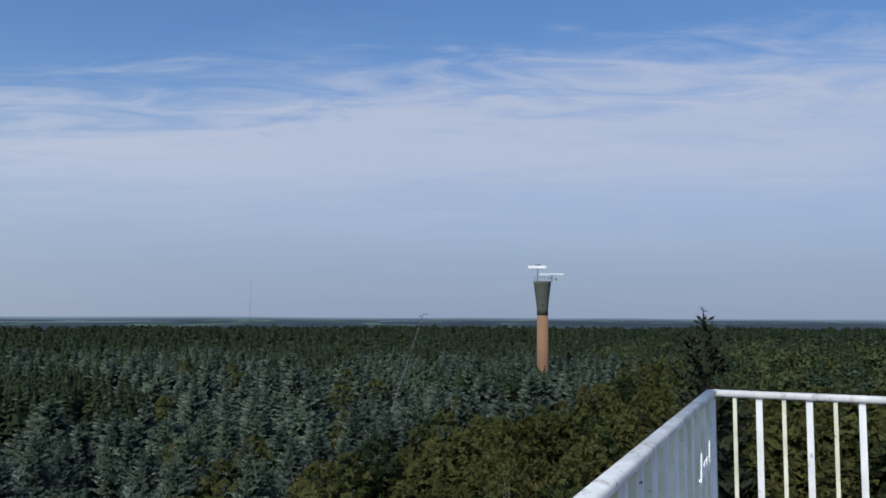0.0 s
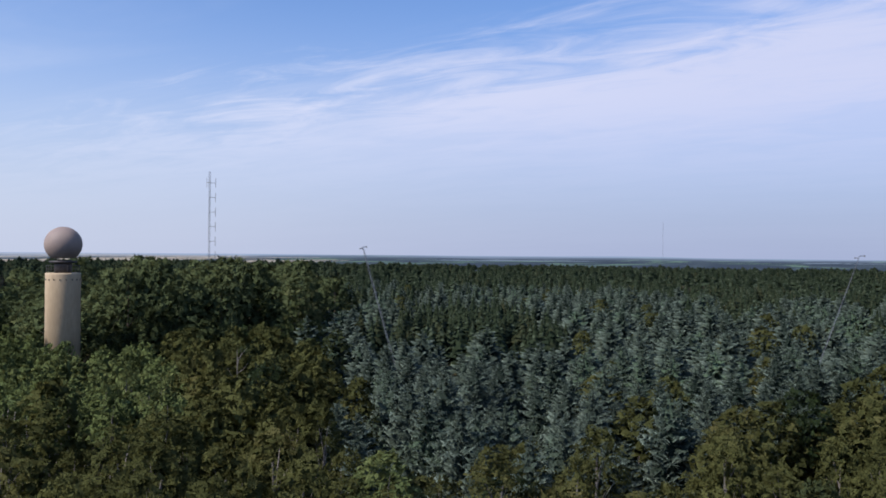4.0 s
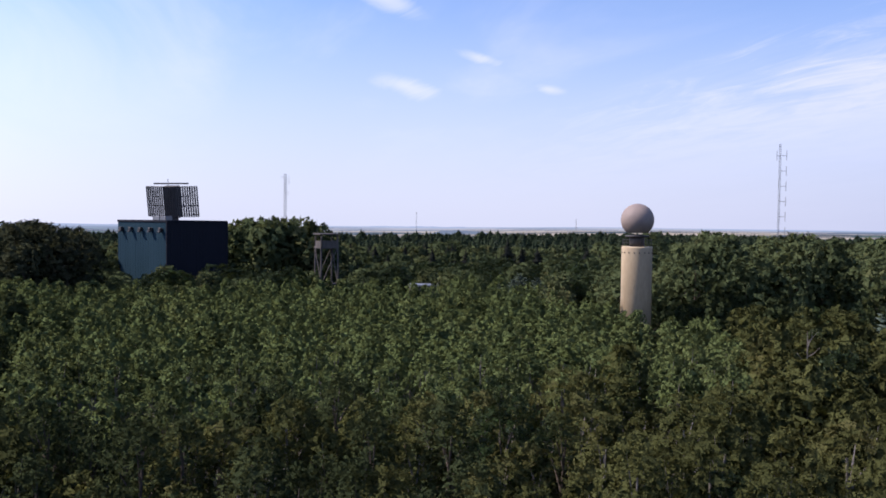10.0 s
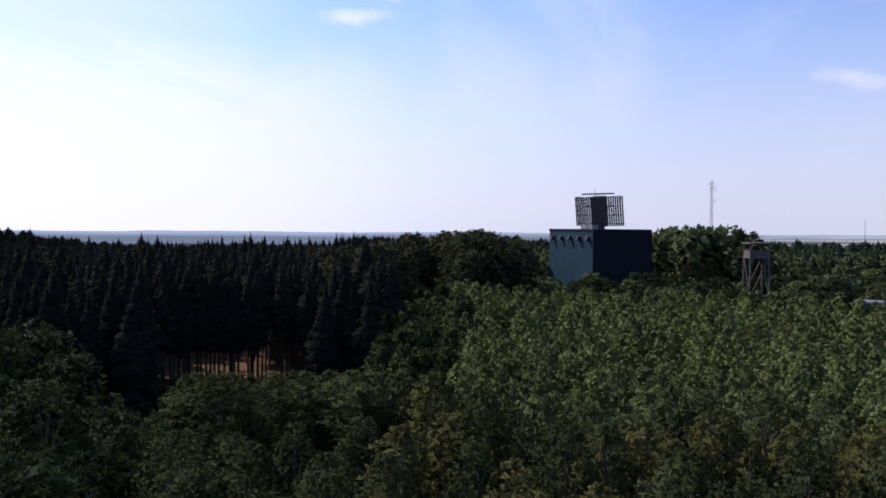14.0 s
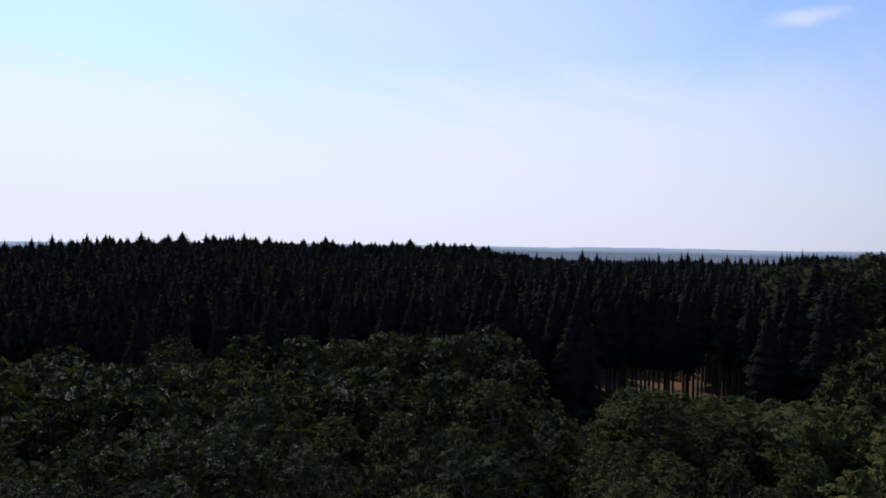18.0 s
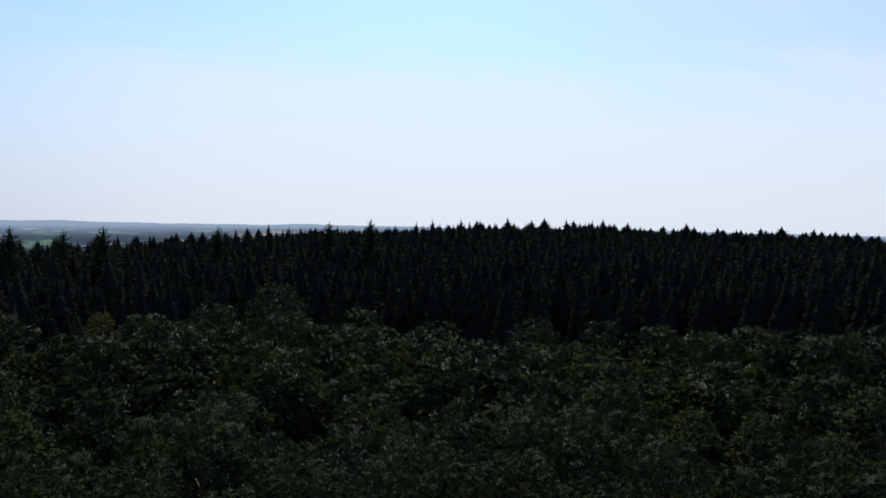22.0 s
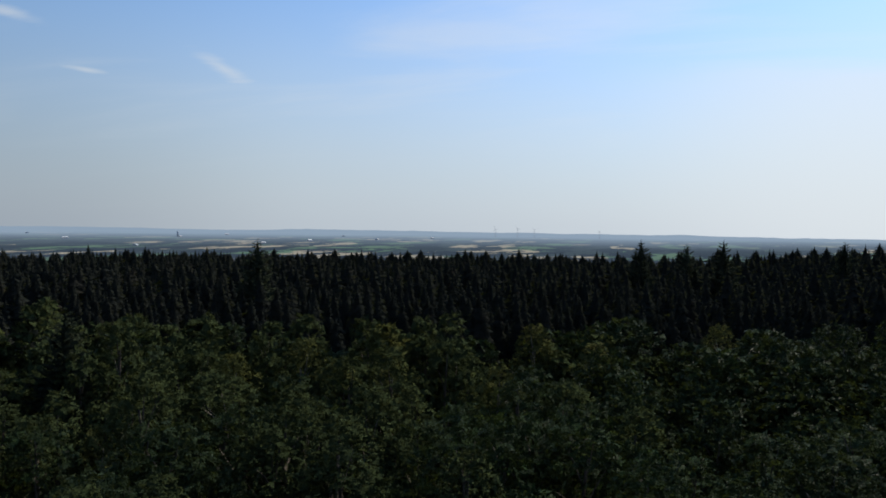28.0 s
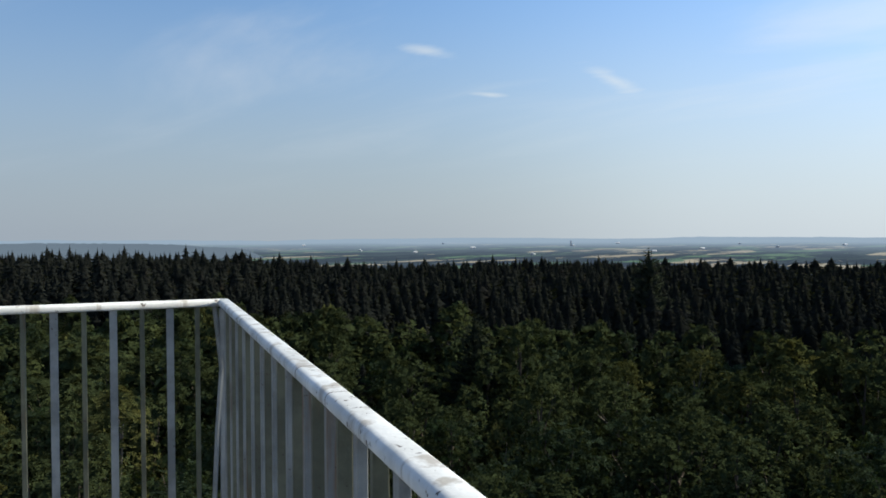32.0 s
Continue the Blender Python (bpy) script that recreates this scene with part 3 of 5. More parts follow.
def conifer(height, radius, low, levels, per, twigs, sag=0.3, lift=0.15, ragged=0.22, fine=True, slim=0.62, rise=0.25, full=0.6, jumble=0.0):
    """A spruce: whorls of roof-shaped branches that hang, with tips that turn up and side twigs."""
    # fresh: tone painted from the dark, shaded inside out to the bright tips
    pts, fresh = [], []
    up = np.array([0, 0, 1.0])
    for k in range(levels):
        f = k / (levels - 1)
        level = height * (low + (0.985 - low) * f ** 0.82)
        reach = radius * (1 - f ** 1.2) ** full + 0.010 * height
        n = max(4, int(round(per * (0.6 + 0.4 * (1 - f)))))
        t0 = rng.random() * 6.28
        for i in range(n):
            t, z = t0 + 2 * math.pi * i / n + rng.normal() * 0.18, level
            length = reach * rng.uniform(1 - ragged, 1 + ragged)
            out, side = np.array([math.cos(t), math.sin(t), 0]), np.array([-math.sin(t), math.cos(t), 0])
            hang = sag * (1 - 0.9 * f) - rise * f
            z += rng.normal() * jumble * height / levels
            bright = 1 - rng.random() * min(jumble * 2, 0.8)
            root = up * (z + 0.25 * length)
            mid = out * length * 0.6 + up * (z + 0.25 * length - hang * length * 0.75)
            tip = out * length + up * (z + 0.25 * length - hang * length + lift * length)
            wide = length * slim * math.tan(math.pi / n) * rng.uniform(0.85, 1.25)
            left, right = mid + side * wide - up * length * 0.22, mid - side * wide - up * length * 0.22
            if fine:
                pts += [root, left, mid, root, mid, right, left, tip, mid, mid, tip, right]
                fresh += [0, 0.3, 0.1, 0, 0.1, 0.3, 0.3, bright, 0.1, 0.1, bright, 0.3]
            else:
                pts += [root, left, tip, root, tip, right]
                fresh += [0, 0.1, 0.8 * bright, 0, 0.8 * bright, 0.1]
            for j in range(twigs):
                s = rng.uniform(0.45, 1.0)
                b = root * (1 - s) + tip * s
                hand = 1 if j % 2 else -1
                l2 = length * 0.30 * (1.2 - 0.5 * s) + 0.08
                e = b + side * hand * l2 * 0.9 + out * l2 * 0.5 - up * l2 * rng.uniform(0.0, 0.7)
                pts += [b - out * l2 * 0.25, e, b + out * l2 * 0.30]
                fresh += [0.1, 0.9 * bright, 0.3 * s]
    # the dense inner cone of twigs, and the pointed top
    for sides, wide, z0, z1 in ((7 if fine else 5, radius * 0.48, height * low, height * 0.95), (5, radius * 0.26, height * 0.80, height * 0.99), (4, radius * 0.045, height * 0.94, height * 1.01)):
        t0 = rng.random() * 6.28
        ring = [np.array([wide * q * math.cos(t0 + 6.283 * i / sides), wide * q * math.sin(t0 + 6.283 * i / sides), z0]) for i, q in enumerate(rng.uniform(0.8, 1.2, sides))]
        for i in range(sides):
            pts += [np.array([0, 0, z1]), ring[i], ring[(i + 1) % sides]]
            fresh += [0.1, 0, 0]
    verts, faces = [], []
    tube(verts, faces, [(0, 0, 0), (0, 0, height * 0.5), (0, 0, height * 0.97)], [height * 0.012 + 0.04, height * 0.008 + 0.02, 0.015], 6)
    pts = np.array(pts)
    return verts, faces, np.concatenate([pts, outward_of(pts / height), np.array(fresh, dtype=float)[:, None]], 1)


def spire(height, radius, low, fans, slim=0.5, tail=0.35, taper=0.42):
    """A forest spruce: a full body clothed in hanging fans of twigs that lap over one another, and a tapering, ragged top."""
    q = ((np.arange(fans) + rng.random(fans)) / fans) ** 0.66
    t = np.arange(fans) * 2.399 + rng.normal(size=fans) * 0.25
    wave = 1 + 0.16 * np.sign(np.sin(q * 55 + rng.random() * 6)) * rng.random(fans)
    reach = (radius * np.clip((1 - q) / taper, 0, 1) ** 0.85 * (1 - 0.12 * np.cos(q * 9)) + 0.007 * height) * rng.uniform(0.76, 1.14, fans) * wave
    z = height * (low + (0.975 - low) * q)
    length = 0.5 * reach + 0.022 * height
    inner = np.maximum(reach - length, 0.0)
    half = np.maximum(reach * slim, np.where(q > 0.85, 0.008, 0.016) * height) * rng.uniform(0.8, 1.25, fans)
    out = np.stack([np.cos(t), np.sin(t), 0 * t], 1)
    side = np.stack([-np.sin(t), np.cos(t), 0 * t], 1)
    up = np.array([0, 0, 1.0])
    lift = np.where(q > 0.88, 0.2, -tail) * length
    p = np.empty((fans, 3, 3))
    p[:, 0] = out * inner[:, None] + up * (z + 0.45 * length)[:, None]
    p[:, 1] = out * reach[:, None] + side * half[:, None] + up * (z + lift)[:, None]
    p[:, 2] = out * (reach * 0.97)[:, None] - side * half[:, None] + up * (z + lift * rng.uniform(0.7, 1.3, fans))[:, None]
    pts = list(p.reshape(-1, 3))
    top = 1 - taper * (1 - low)
    for sides, wide, z0, z1 in ((5, radius * 0.72, height * low, height * 0.97), (5, radius * 0.62, height * top, height * 0.985), (4, radius * 0.10, height * 0.90, height * 1.02)):
        ring = [np.array([wide * math.cos(6.283 * i / sides), wide * math.sin(6.283 * i / sides), z0]) for i in range(sides)]
        for i in range(sides):
            pts += [np.array([0, 0, z1]), ring[i], ring[(i + 1) % sides]]
    pts = np.array(pts)
    verts, faces = [], []
    tube(verts, faces, [(0, 0, 0), (0, 0, height * 0.5), (0, 0, height * 0.97)], [height * 0.012 + 0.04, height * 0.008 + 0.02, 0.015], 6)
    hang = unit(pts * np.array([1, 1, 0]) + np.array([0, 0, 0.06 * radius]))
    return verts, faces, np.concatenate([pts, hang, np.full((len(pts), 1), 0.5)], 1)


class Kind:
    """One kind of tree: its near shapes as things with parts, its far shapes for the joined rest. All shapes are one metre high."""

    def __init__(self, name, label, category, leaf, bark, near, far, tiny=()):
        self.name, self.label, self.category, self.bark = name, label, category, bark
        leaf, self.leaf = leaf
        self.near, self.far, self.tiny, self.made, self.rest = near, far, tiny, [], []
        self.meshes, self.light_crowns = [], [triangles("crown", c, leaf) for c in far]
        for verts, faces, crown in near:
            trunk = bpy.data.meshes.new("trunk")
            trunk.from_pydata([tuple(v) for v in verts], [], faces)
            trunk.polygons.foreach_set("use_smooth", [True] * len(trunk.polygons))
            trunk.materials.append(bark)
            self.meshes.append((trunk, triangles("crown", crown, leaf)))

    def plant(self, x, y, scale, turn, tilt=0.0, wide=1.0, light=False):
        z = ground_z(x, y) - 0.05
        trunk, crown = self.meshes[int(rng.integers(len(self.meshes)))]
        if light:
            crown = self.light_crowns[int(rng.integers(len(self.light_crowns)))]
        top = new(self.name)
        top.empty_display_size = 0.5
        top.matrix_basis = Matrix.LocRotScale((x, y, z), Euler((tilt, tilt * 0.6, turn)), (scale * wide, scale * wide, scale))
        tagged(top, self.label, self.category, self.name.replace("_", " ") + " trees of the wood")
        for n, me in (("trunk", trunk), ("crown", crown)):
            new(n, me).parent = top
        self.made.append(top)

    def sow(self, x, y, scale, turn, wide=1.0):
        self.rest.append((x, y, ground_z(x, y) - 0.05, scale, turn, wide))

    def join(self, label):
        if not self.rest:
            return
        blocks, trunk_v, trunk_f = [], [], []
        picks = rng.integers(len(self.far), size=len(self.rest))
        for (x, y, z, s, t, wide), p in zip(self.rest, picks):
            pts = self.far[p] if math.hypot(x, y) < (155 if self.name.endswith("spruce") else 330) or not self.tiny else self.tiny[p % len(self.tiny)]
            c, n = math.cos(t), math.sin(t)
            q = np.array(pts)
            q[:, 0] = (pts[:, 0] * c - pts[:, 1] * n) * s * wide + x
            q[:, 1] = (pts[:, 0] * n + pts[:, 1] * c) * s * wide + y
            q[:, 2] = pts[:, 2] * s + z
            q[:, 3], q[:, 4] = pts[:, 3] * c - pts[:, 4] * n, pts[:, 3] * n + pts[:, 4] * c
            blocks.append(q)
            if math.hypot(x, y) < 170:
                tube(trunk_v, trunk_f, [(x, y, z), (x, y, z + s * 0.6)], [s * 0.012 + 0.03, 0.03], 5)
        ob = new(self.name + "_wood", triangles(self.name + "_wood", np.concatenate(blocks), self.leaf))
        tagged(ob, label, "wood", kind="stuff")
        if trunk_v:
            mesh_object("trunks", trunk_v, trunk_f, [self.bark], ob)
        return ob


def unit_trees(count, builder, height, *args, **more):
    """Shapes built at a true height, then scaled to a height of one."""
    shapes = []
    for _ in range(count):
        v, f, c = builder(height, *args, **more)
        c = np.asarray(c)
        tall = c[:, 2].max()
        shapes.append(([tuple(np.array(p) / tall) for p in v], f, c / np.array([tall] * 3 + [1.0] * 4)))
    return shapes


def crowns(count, builder, height, *args, **more):
    return [s[2] for s in unit_trees(count, builder, height, *args, **more)]


birch = Kind("birch", "tall birch with olive-green leaves and a pale trunk", "tree", BIRCH_LEAF, BIRCH_BARK,
             unit_trees(8, broadleaf, 12.0, 2.3, 0.26, 60, 1800, 0.275, droop=1.0, pointed=0.75),
             crowns(6, broadleaf, 12.0, 2.3, 0.38, 30, 380, 0.54, droop=0.7, pointed=0.75),
             crowns(4, broadleaf, 12.0, 2.6, 0.45, 12, 60, 1.2, pointed=0.75))
young = Kind("young_birch", "slender young birch with fresh green leaves", "tree", YOUNG_LEAF, BIRCH_BARK,
             unit_trees(6, broadleaf, 10.0, 1.75, 0.24, 44, 1500, 0.24, droop=0.5, pointed=0.9, soft=0.5),
             crowns(8, broadleaf, 10.0, 1.28, 0.58, 8, 150, 0.36, droop=0.4, pointed=1.0, soft=0.8))
oak = Kind("oak", "leafy dark-green broadleaf tree with a round crown", "tree", OAK_LEAF, BROWN_BARK,
           unit_trees(8, broadleaf, 11.5, 2.7, 0.28, 64, 1950, 0.27, droop=0.2, pointed=0.55),
           crowns(6, broadleaf, 11.5, 2.7, 0.42, 34, 520, 0.50, droop=0.2, pointed=0.55),
           crowns(4, broadleaf, 11.5, 2.8, 0.45, 6, 24, 2.3, pointed=0.55))
beech = Kind("beech", "old beech with a broad domed crown", "tree", BEECH_LEAF, BROWN_BARK,
             unit_trees(6, broadleaf, 21.0, 5.0, 0.2, 70, 1250, 0.85, droop=0.2, pointed=0.5),
             crowns(5, broadleaf, 21.0, 5.0, 0.40, 40, 340, 1.18, droop=0.2, pointed=0.5),
             crowns(4, broadleaf, 21.0, 5.2, 0.4, 8, 40, 3.0, pointed=0.5))
# the same old beeches, coloured darker where they stand against the sun
hornbeam = Kind("hornbeam", "old beech with a broad brownish-green crown, coloured dark as backlit", "tree", BACKLIT_BEECH_LEAF, BROWN_BARK,
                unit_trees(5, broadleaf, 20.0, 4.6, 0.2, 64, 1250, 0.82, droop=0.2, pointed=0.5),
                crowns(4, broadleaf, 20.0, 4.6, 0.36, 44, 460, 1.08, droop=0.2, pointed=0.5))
silver = Kind("silver_spruce", "blue-grey spruce with layered frosty branches", "tree", SILVER_NEEDLE, BROWN_BARK,
              unit_trees(7, conifer, 11.5, 2.45, 0.14, 22, 10, 5, sag=0.40, lift=0.10, ragged=0.40, slim=0.30, rise=0.2, full=0.75, jumble=0.22),
              crowns(7, conifer, 11.5, 2.4, 0.34, 14, 8, 1, sag=0.40, lift=0.10, ragged=0.4, fine=False, slim=0.40, rise=0.2, full=0.75, jumble=0.22))
spruce = Kind("spruce", "dark-green spruce with a pointed top", "tree", DARK_NEEDLE, BROWN_BARK,
              unit_trees(6, spire, 16.0, 1.9, 0.24, 430, 0.34, taper=0.55),
              crowns(8, spire, 16.0, 1.9, 0.44, 68, 0.60, taper=0.66),
              crowns(8, spire, 16.0, 1.9, 0.55, 28, 0.85, taper=0.8))
lone = Kind("tall_spruce", "tall dark spruce with open layered branches", "tree", LONE_NEEDLE, BROWN_BARK,
            unit_trees(4, conifer, 16.0, 2.6, 0.2, 22, 8, 6, sag=0.15, lift=0.12, ragged=0.36, slim=0.30, rise=0.45, full=0.72, jumble=0.2),
            crowns(1, conifer, 16.0, 2.5, 0.3, 10, 6, 0, fine=False))
willow = Kind("willow", "slender dark-green young tree with a soft rounded crown", "tree", WILLOW_LEAF, BROWN_BARK,
              unit_trees(5, broadleaf, 11.0, 1.9, 0.24, 44, 1350, 0.26, droop=0.5, pointed=0.7, soft=0.65),
              crowns(5, broadleaf, 11.0, 1.9, 0.36, 24, 330, 0.49, droop=0.4, pointed=0.7, soft=0.65))
mixed = Kind("forest_spruce", "green spruce of the wide forest", "tree", FOREST_NEEDLE, BROWN_BARK,
             unit_trees(1, spire, 14.0, 2.4, 0.2, 200, 0.4),
             crowns(6, spire, 14.0, 2.3, 0.4, 60, 0.6, taper=0.75),
             crowns(6, spire, 14.0, 2.4, 0.48, 24, 0.8, taper=0.9))
pole_spruce = Kind("pole_spruce", "tall spruce with a bare brown trunk under a high crown", "tree", DARK_NEEDLE, BROWN_BARK,
                   unit_trees(4, spire, 17.0, 1.9, 0.36, 400, 0.34),
                   crowns(1, spire, 17.0, 1.9, 0.36, 60, 0.6))
KINDS = (birch, young, oak, willow, beech, hornbeam, silver, spruce, mixed)


def between(w, *pairs):
    """A value that runs from point to point with the yaw."""
    return float(np.interp(w, [p[0] for p in pairs], [p[1] for p in pairs]))


CLEAR = [(spot(69.9, 160), 6.5), (spot(69.9, 150), 4.0), (spot(69.9, 142), 3.0), (spot(92.8, 71), 3.6), (spot(86.9, 69), 2.4), (spot(90.3, 72), 2.2), (spot(-7.16, 184), 11.0), (spot(87.7, 181), 14.0), (spot(54.95, 120), 3.0), (spot(-7.16, 200), 2.5), (spot(77.1, 172), 3.5), (spot(45.77, 178), 2.5)]


def stand(w, r):
    """What grows at a yaw and distance from the tower: kind, height, width, share of places taken. None: nothing."""
    if r < 17:
        return None
    if w < -17 or w > 258:
        if r < 75:
            return birch, 11.2, 1.0, 0.85
        return (birch, 12.8, 1.1, 0.8) if r < 110 else (mixed, 13.0, 1.1, 0.8)
    if w < 37.5:
        edge = between(w, (-17, 215), (-12, 150), (-5, 105), (5, 74), (15, 47), (30, 47), (37.5, 52))
        if r < edge:
            return (birch, 11.2, 1.0, 0.85)
        if r < between(w, (-17, 215), (-8, 250), (37, 285)):
            return silver, 12.0, 1.0, (0.62 if r < 90 else 0.74 if r < 190 else 0.88)
        return mixed, 12.0, 1.1, 0.75
    if w < 56:
        if w > 48 and 64 < r < 112:
            return young, 11.2, 0.9, 0.9
        if r < 112:
            return birch, between(r, (25, 11.6), (112, 12.6)), 1.0, 0.85
        if r < 126:
            return oak, 13.0, 1.0, 0.5
        if r < 175 and w < 53:
            return beech, 19.6, 1.0, 0.46
        return (beech, 15.0, 1.15, 0.60) if r < 260 else (mixed, 14.5, 1.0, 0.7)
    if w < 103:
        if r < 60:
            return birch, 11.2, 1.0, 0.85
        if r < between(w, (56, 120), (66, 150), (100, 150), (107, 96)):
            # past yaw 98 the darker willow stands in for birches seen backlit
            return (young if w < 98 else willow), between(r, (60, 10.4), (100, 11.2), (150, 12.2)), 0.95, 1.0
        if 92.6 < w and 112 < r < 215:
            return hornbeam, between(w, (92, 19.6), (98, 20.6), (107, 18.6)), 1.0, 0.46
        if 77 < w < 84.2 and 186 < r < 235:
            return beech, 21.6, 1.0, 0.46
        if r < 260:
            return beech, between(r, (150, 12.5), (260, 15.5)), 1.15, 0.60
        return mixed, 14.5, 1.0, 0.75
    if w < 118.6:
        if r < 58:
            return (willow if r > 36 else birch), between(r, (25, 10.5), (58, 9.6)), 1.25, 0.92
        if w < 107.5 and 96 < r < 200:
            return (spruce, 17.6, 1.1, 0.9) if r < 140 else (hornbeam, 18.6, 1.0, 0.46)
        if r < 110:
            # darker kind for young birches in shadow, the shade put into its colour
            return willow, max(22.9 - 0.190 * r, 2.2), 1.5, 0.95
        if r < between(w, (103, 90), (107, 92), (111.5, 98), (112.5, 108)):
            return None
        if 112 < r < 146 and w > 113.0:
            return None
        return spruce, between(r, (82, 17.0), (300, 16.5)), (0.9 if r < 126 else 1.1), 0.95
    edge = between(w, (117, 84), (128, 86), (150, 82), (165, 95), (180, 87), (200, 79), (215, 82), (228, 95), (240, 114), (258, 118))
    if r < edge:
        return oak, min(between(r, (25, 10.6), (85, 12.0)), between(w, (118, 22.9 - 0.218 * r), (124, 22.9 - 0.218 * r), (127, 40.0))), 1.15, 0.66
    if 114 < r < 146 and w < 119.4:
        return None
    return spruce, between(w, (118, 16.5), (150, 16.2), (165, 15.4), (180, 13.6), (200, 12.7), (230, 12.3), (240, 14.2), (250, 16.6)), (1.0 if r < 160 else 1.3), (0.92 if r < 190 else 0.85)


def plant_woods():
    near_limit = {birch: 60, young: 80, willow: 75, oak: 58, beech: 176, hornbeam: 176, silver: 95, spruce: 125, mixed: 0}
    fine_limit = {birch: 40, oak: 42, willow: 60, beech: 178, hornbeam: 178, young: 62}
    count = {k: 0 for k in KINDS}
    spots = []
    for reach, back, cell in ((0, 90, 3.1), (90, 190, 3.6), (190, 330, 4.6), (330, 620, 11.0), (620, 1150, 19.0)):
        n = int(back / cell) + 1
        for i in range(-n, n + 1):
            for j in range(-n, n + 1):
                x, y = (i + rng.uniform(-0.5, 0.5)) * cell, (j + rng.uniform(-0.5, 0.5)) * cell
                r = math.hypot(x, y)
                if reach <= r < back:
                    spots.append((r, x, y, cell))
    spots.sort()
    for r, x, y, cell in spots:
        w = math.degrees(math.atan2(-x, y))
        w = w + 360 if w < -66 else w
        w += rng.normal() * 0.5
        found = stand(w, r)
        chance = rng.random()
        if not found or any(math.hypot(x - c[0], y - c[1]) < k for c, k in CLEAR):
            continue
        kind, height, wide, share = found
        behind = w > 262 or w < -36
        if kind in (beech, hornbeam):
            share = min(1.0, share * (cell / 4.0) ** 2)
        if behind:
            share *= 0.12 if r < 150 else 0.03
        if r > 300:
            if w > 165 and w < 262 and r > 420:
                continue
            kind, wide = (spruce if 100 < w < 262 else mixed), wide * cell / 6.2
            height = height * (1.0 + 0.22 * noise.noise((x * 0.009, y * 0.009, 15.0)))
        if chance > share:
            continue
        odd = rng.random()
        if kind is beech and 56 < w < 91 and 145 < r < 205 and height < 17 and odd > 0.4:
            kind, height, wide = oak, height * 0.97, 1.45
        if kind is beech and 52 < w < 107 and r > 205 and odd < 0.4:
            kind, height, wide = spruce, 15.5, 1.0
        if kind is mixed and w < -10 and r < 330 and odd < 0.2:
            kind = beech
        if kind is silver and r > 84 and noise.noise((x * 0.022, y * 0.022, 31.0)) > 0.20:
            kind, wide = mixed, wide * 0.9
        if kind is silver and odd < 0.05:
            kind, height = birch, height * 0.95
        elif kind is birch and (odd < 0.10 or (odd < 0.5 and w > 64)):
            kind = willow if odd > 0.06 else oak
        elif kind is oak and r < 300 and odd < between(w, (118, 0.20), (124, 0.05), (176, 0.06), (196, 0.30), (258, 0.30)):
            kind, height, wide = willow, height * 1.06, wide * 1.1
        elif kind is oak and 196 < w < 258 and 48 < r < 300 and odd > 0.62:
            # birches and slim soft crowns stand up between the oaks
            kind, height, wide = (birch if odd > 0.95 else willow), height * 1.16, wide * 0.85
        elif kind is oak and 120 < w < 258 and 60 < r < 300 and 0.31 < odd < 0.35:
            kind, wide = spruce, 1.1
        height *= rng.uniform(0.74, 1.14) if kind in (birch, oak) else rng.uniform(0.88, 1.08) if kind is young else rng.uniform(0.70, 1.12) if kind is silver else rng.uniform(0.82, 1.12)
        height *= 1.0 + 0.10 * noise.noise((x * 0.03, y * 0.03, 11.0))
        if kind is spruce and rng.random() < 0.12:
            height *= 1.12
        wide *= rng.uniform(0.88, 1.18)
        if not behind and r < near_limit[kind] and count[kind] < 300:
            count[kind] += 1
            kind.plant(x, y, height, rng.uniform(0, 6.28), rng.normal() * 0.02, wide, r > fine_limit.get(kind, 999))
        else:
            kind.sow(x, y, height, rng.uniform(0, 6.28), wide)
        if kind in (young, willow) and 58 < r < 152 and 48 < w < 103:
            # the plantation stands close: more stems between the rows
            for _ in range(2):
                kind.sow(x + rng.uniform(-2, 2), y + rng.uniform(-2, 2), height * rng.uniform(0.74, 1.06), rng.uniform(0, 6.28), wide)


# single trees that stand out above their neighbours
lone.plant(*spot(-18.2, 62)[:2], 23.6, 1.0, wide=1.0)
lone.plant(*spot(211.4, 120)[:2], 20.4, 2.0, wide=1.1)
for yaw, r, h in ((184.1, 165, 19.2), (181.0, 170, 18.6), (178.6, 150, 19.6), (171.2, 170, 19.5), (223.7, 70, 15.0), (160.6, 160, 21.0), (163.5, 170, 20.4)):
    lone.plant(*spot(yaw, r)[:2], h * 1.07, yaw, wide=1.05)
for yaw, r, h in ((208.0, 66, 13.6), (199.3, 72, 13.6), (191.4, 76, 13.8), (178.7, 84, 13.6), (205.5, 60, 12.8), (194.0, 60, 12.6), (213.0, 64, 12.8), (202.6, 58, 12.4), (187.0, 70, 13.0)):
    birch.plant(*spot(yaw, r)[:2], h, yaw, wide=1.1)
for yaw, r, h in ((167.3, 80, 16.6), (171.5, 78, 15.0), (148.5, 72, 14.5), (136.9, 72, 14.0), (128.2, 74, 14.2)):
    oak.plant(*spot(yaw, r)[:2], h, yaw, wide=1.0)
# a row of bare-stemmed spruces before the sunny glade
for k in range(26):
    pole_spruce.plant(*spot(112.0 + 0.30 * k + rng.normal() * 0.10, 113.5 + rng.uniform(-2.5, 2.5))[:2], 17.0 * rng.uniform(0.92, 1.06), k * 1.7, wide=0.85)
# a few blue-grey spruces at the far edge of the plantation
for yaw, r, h in ((64.6, 146, 11.6), (63.6, 150, 12.4), (62.7, 146, 11.8), (61.9, 150, 12.6), (61.2, 145, 11.4), (63.1, 155, 13.0)):
    silver.plant(*spot(yaw, r)[:2], h, yaw, wide=1.1)
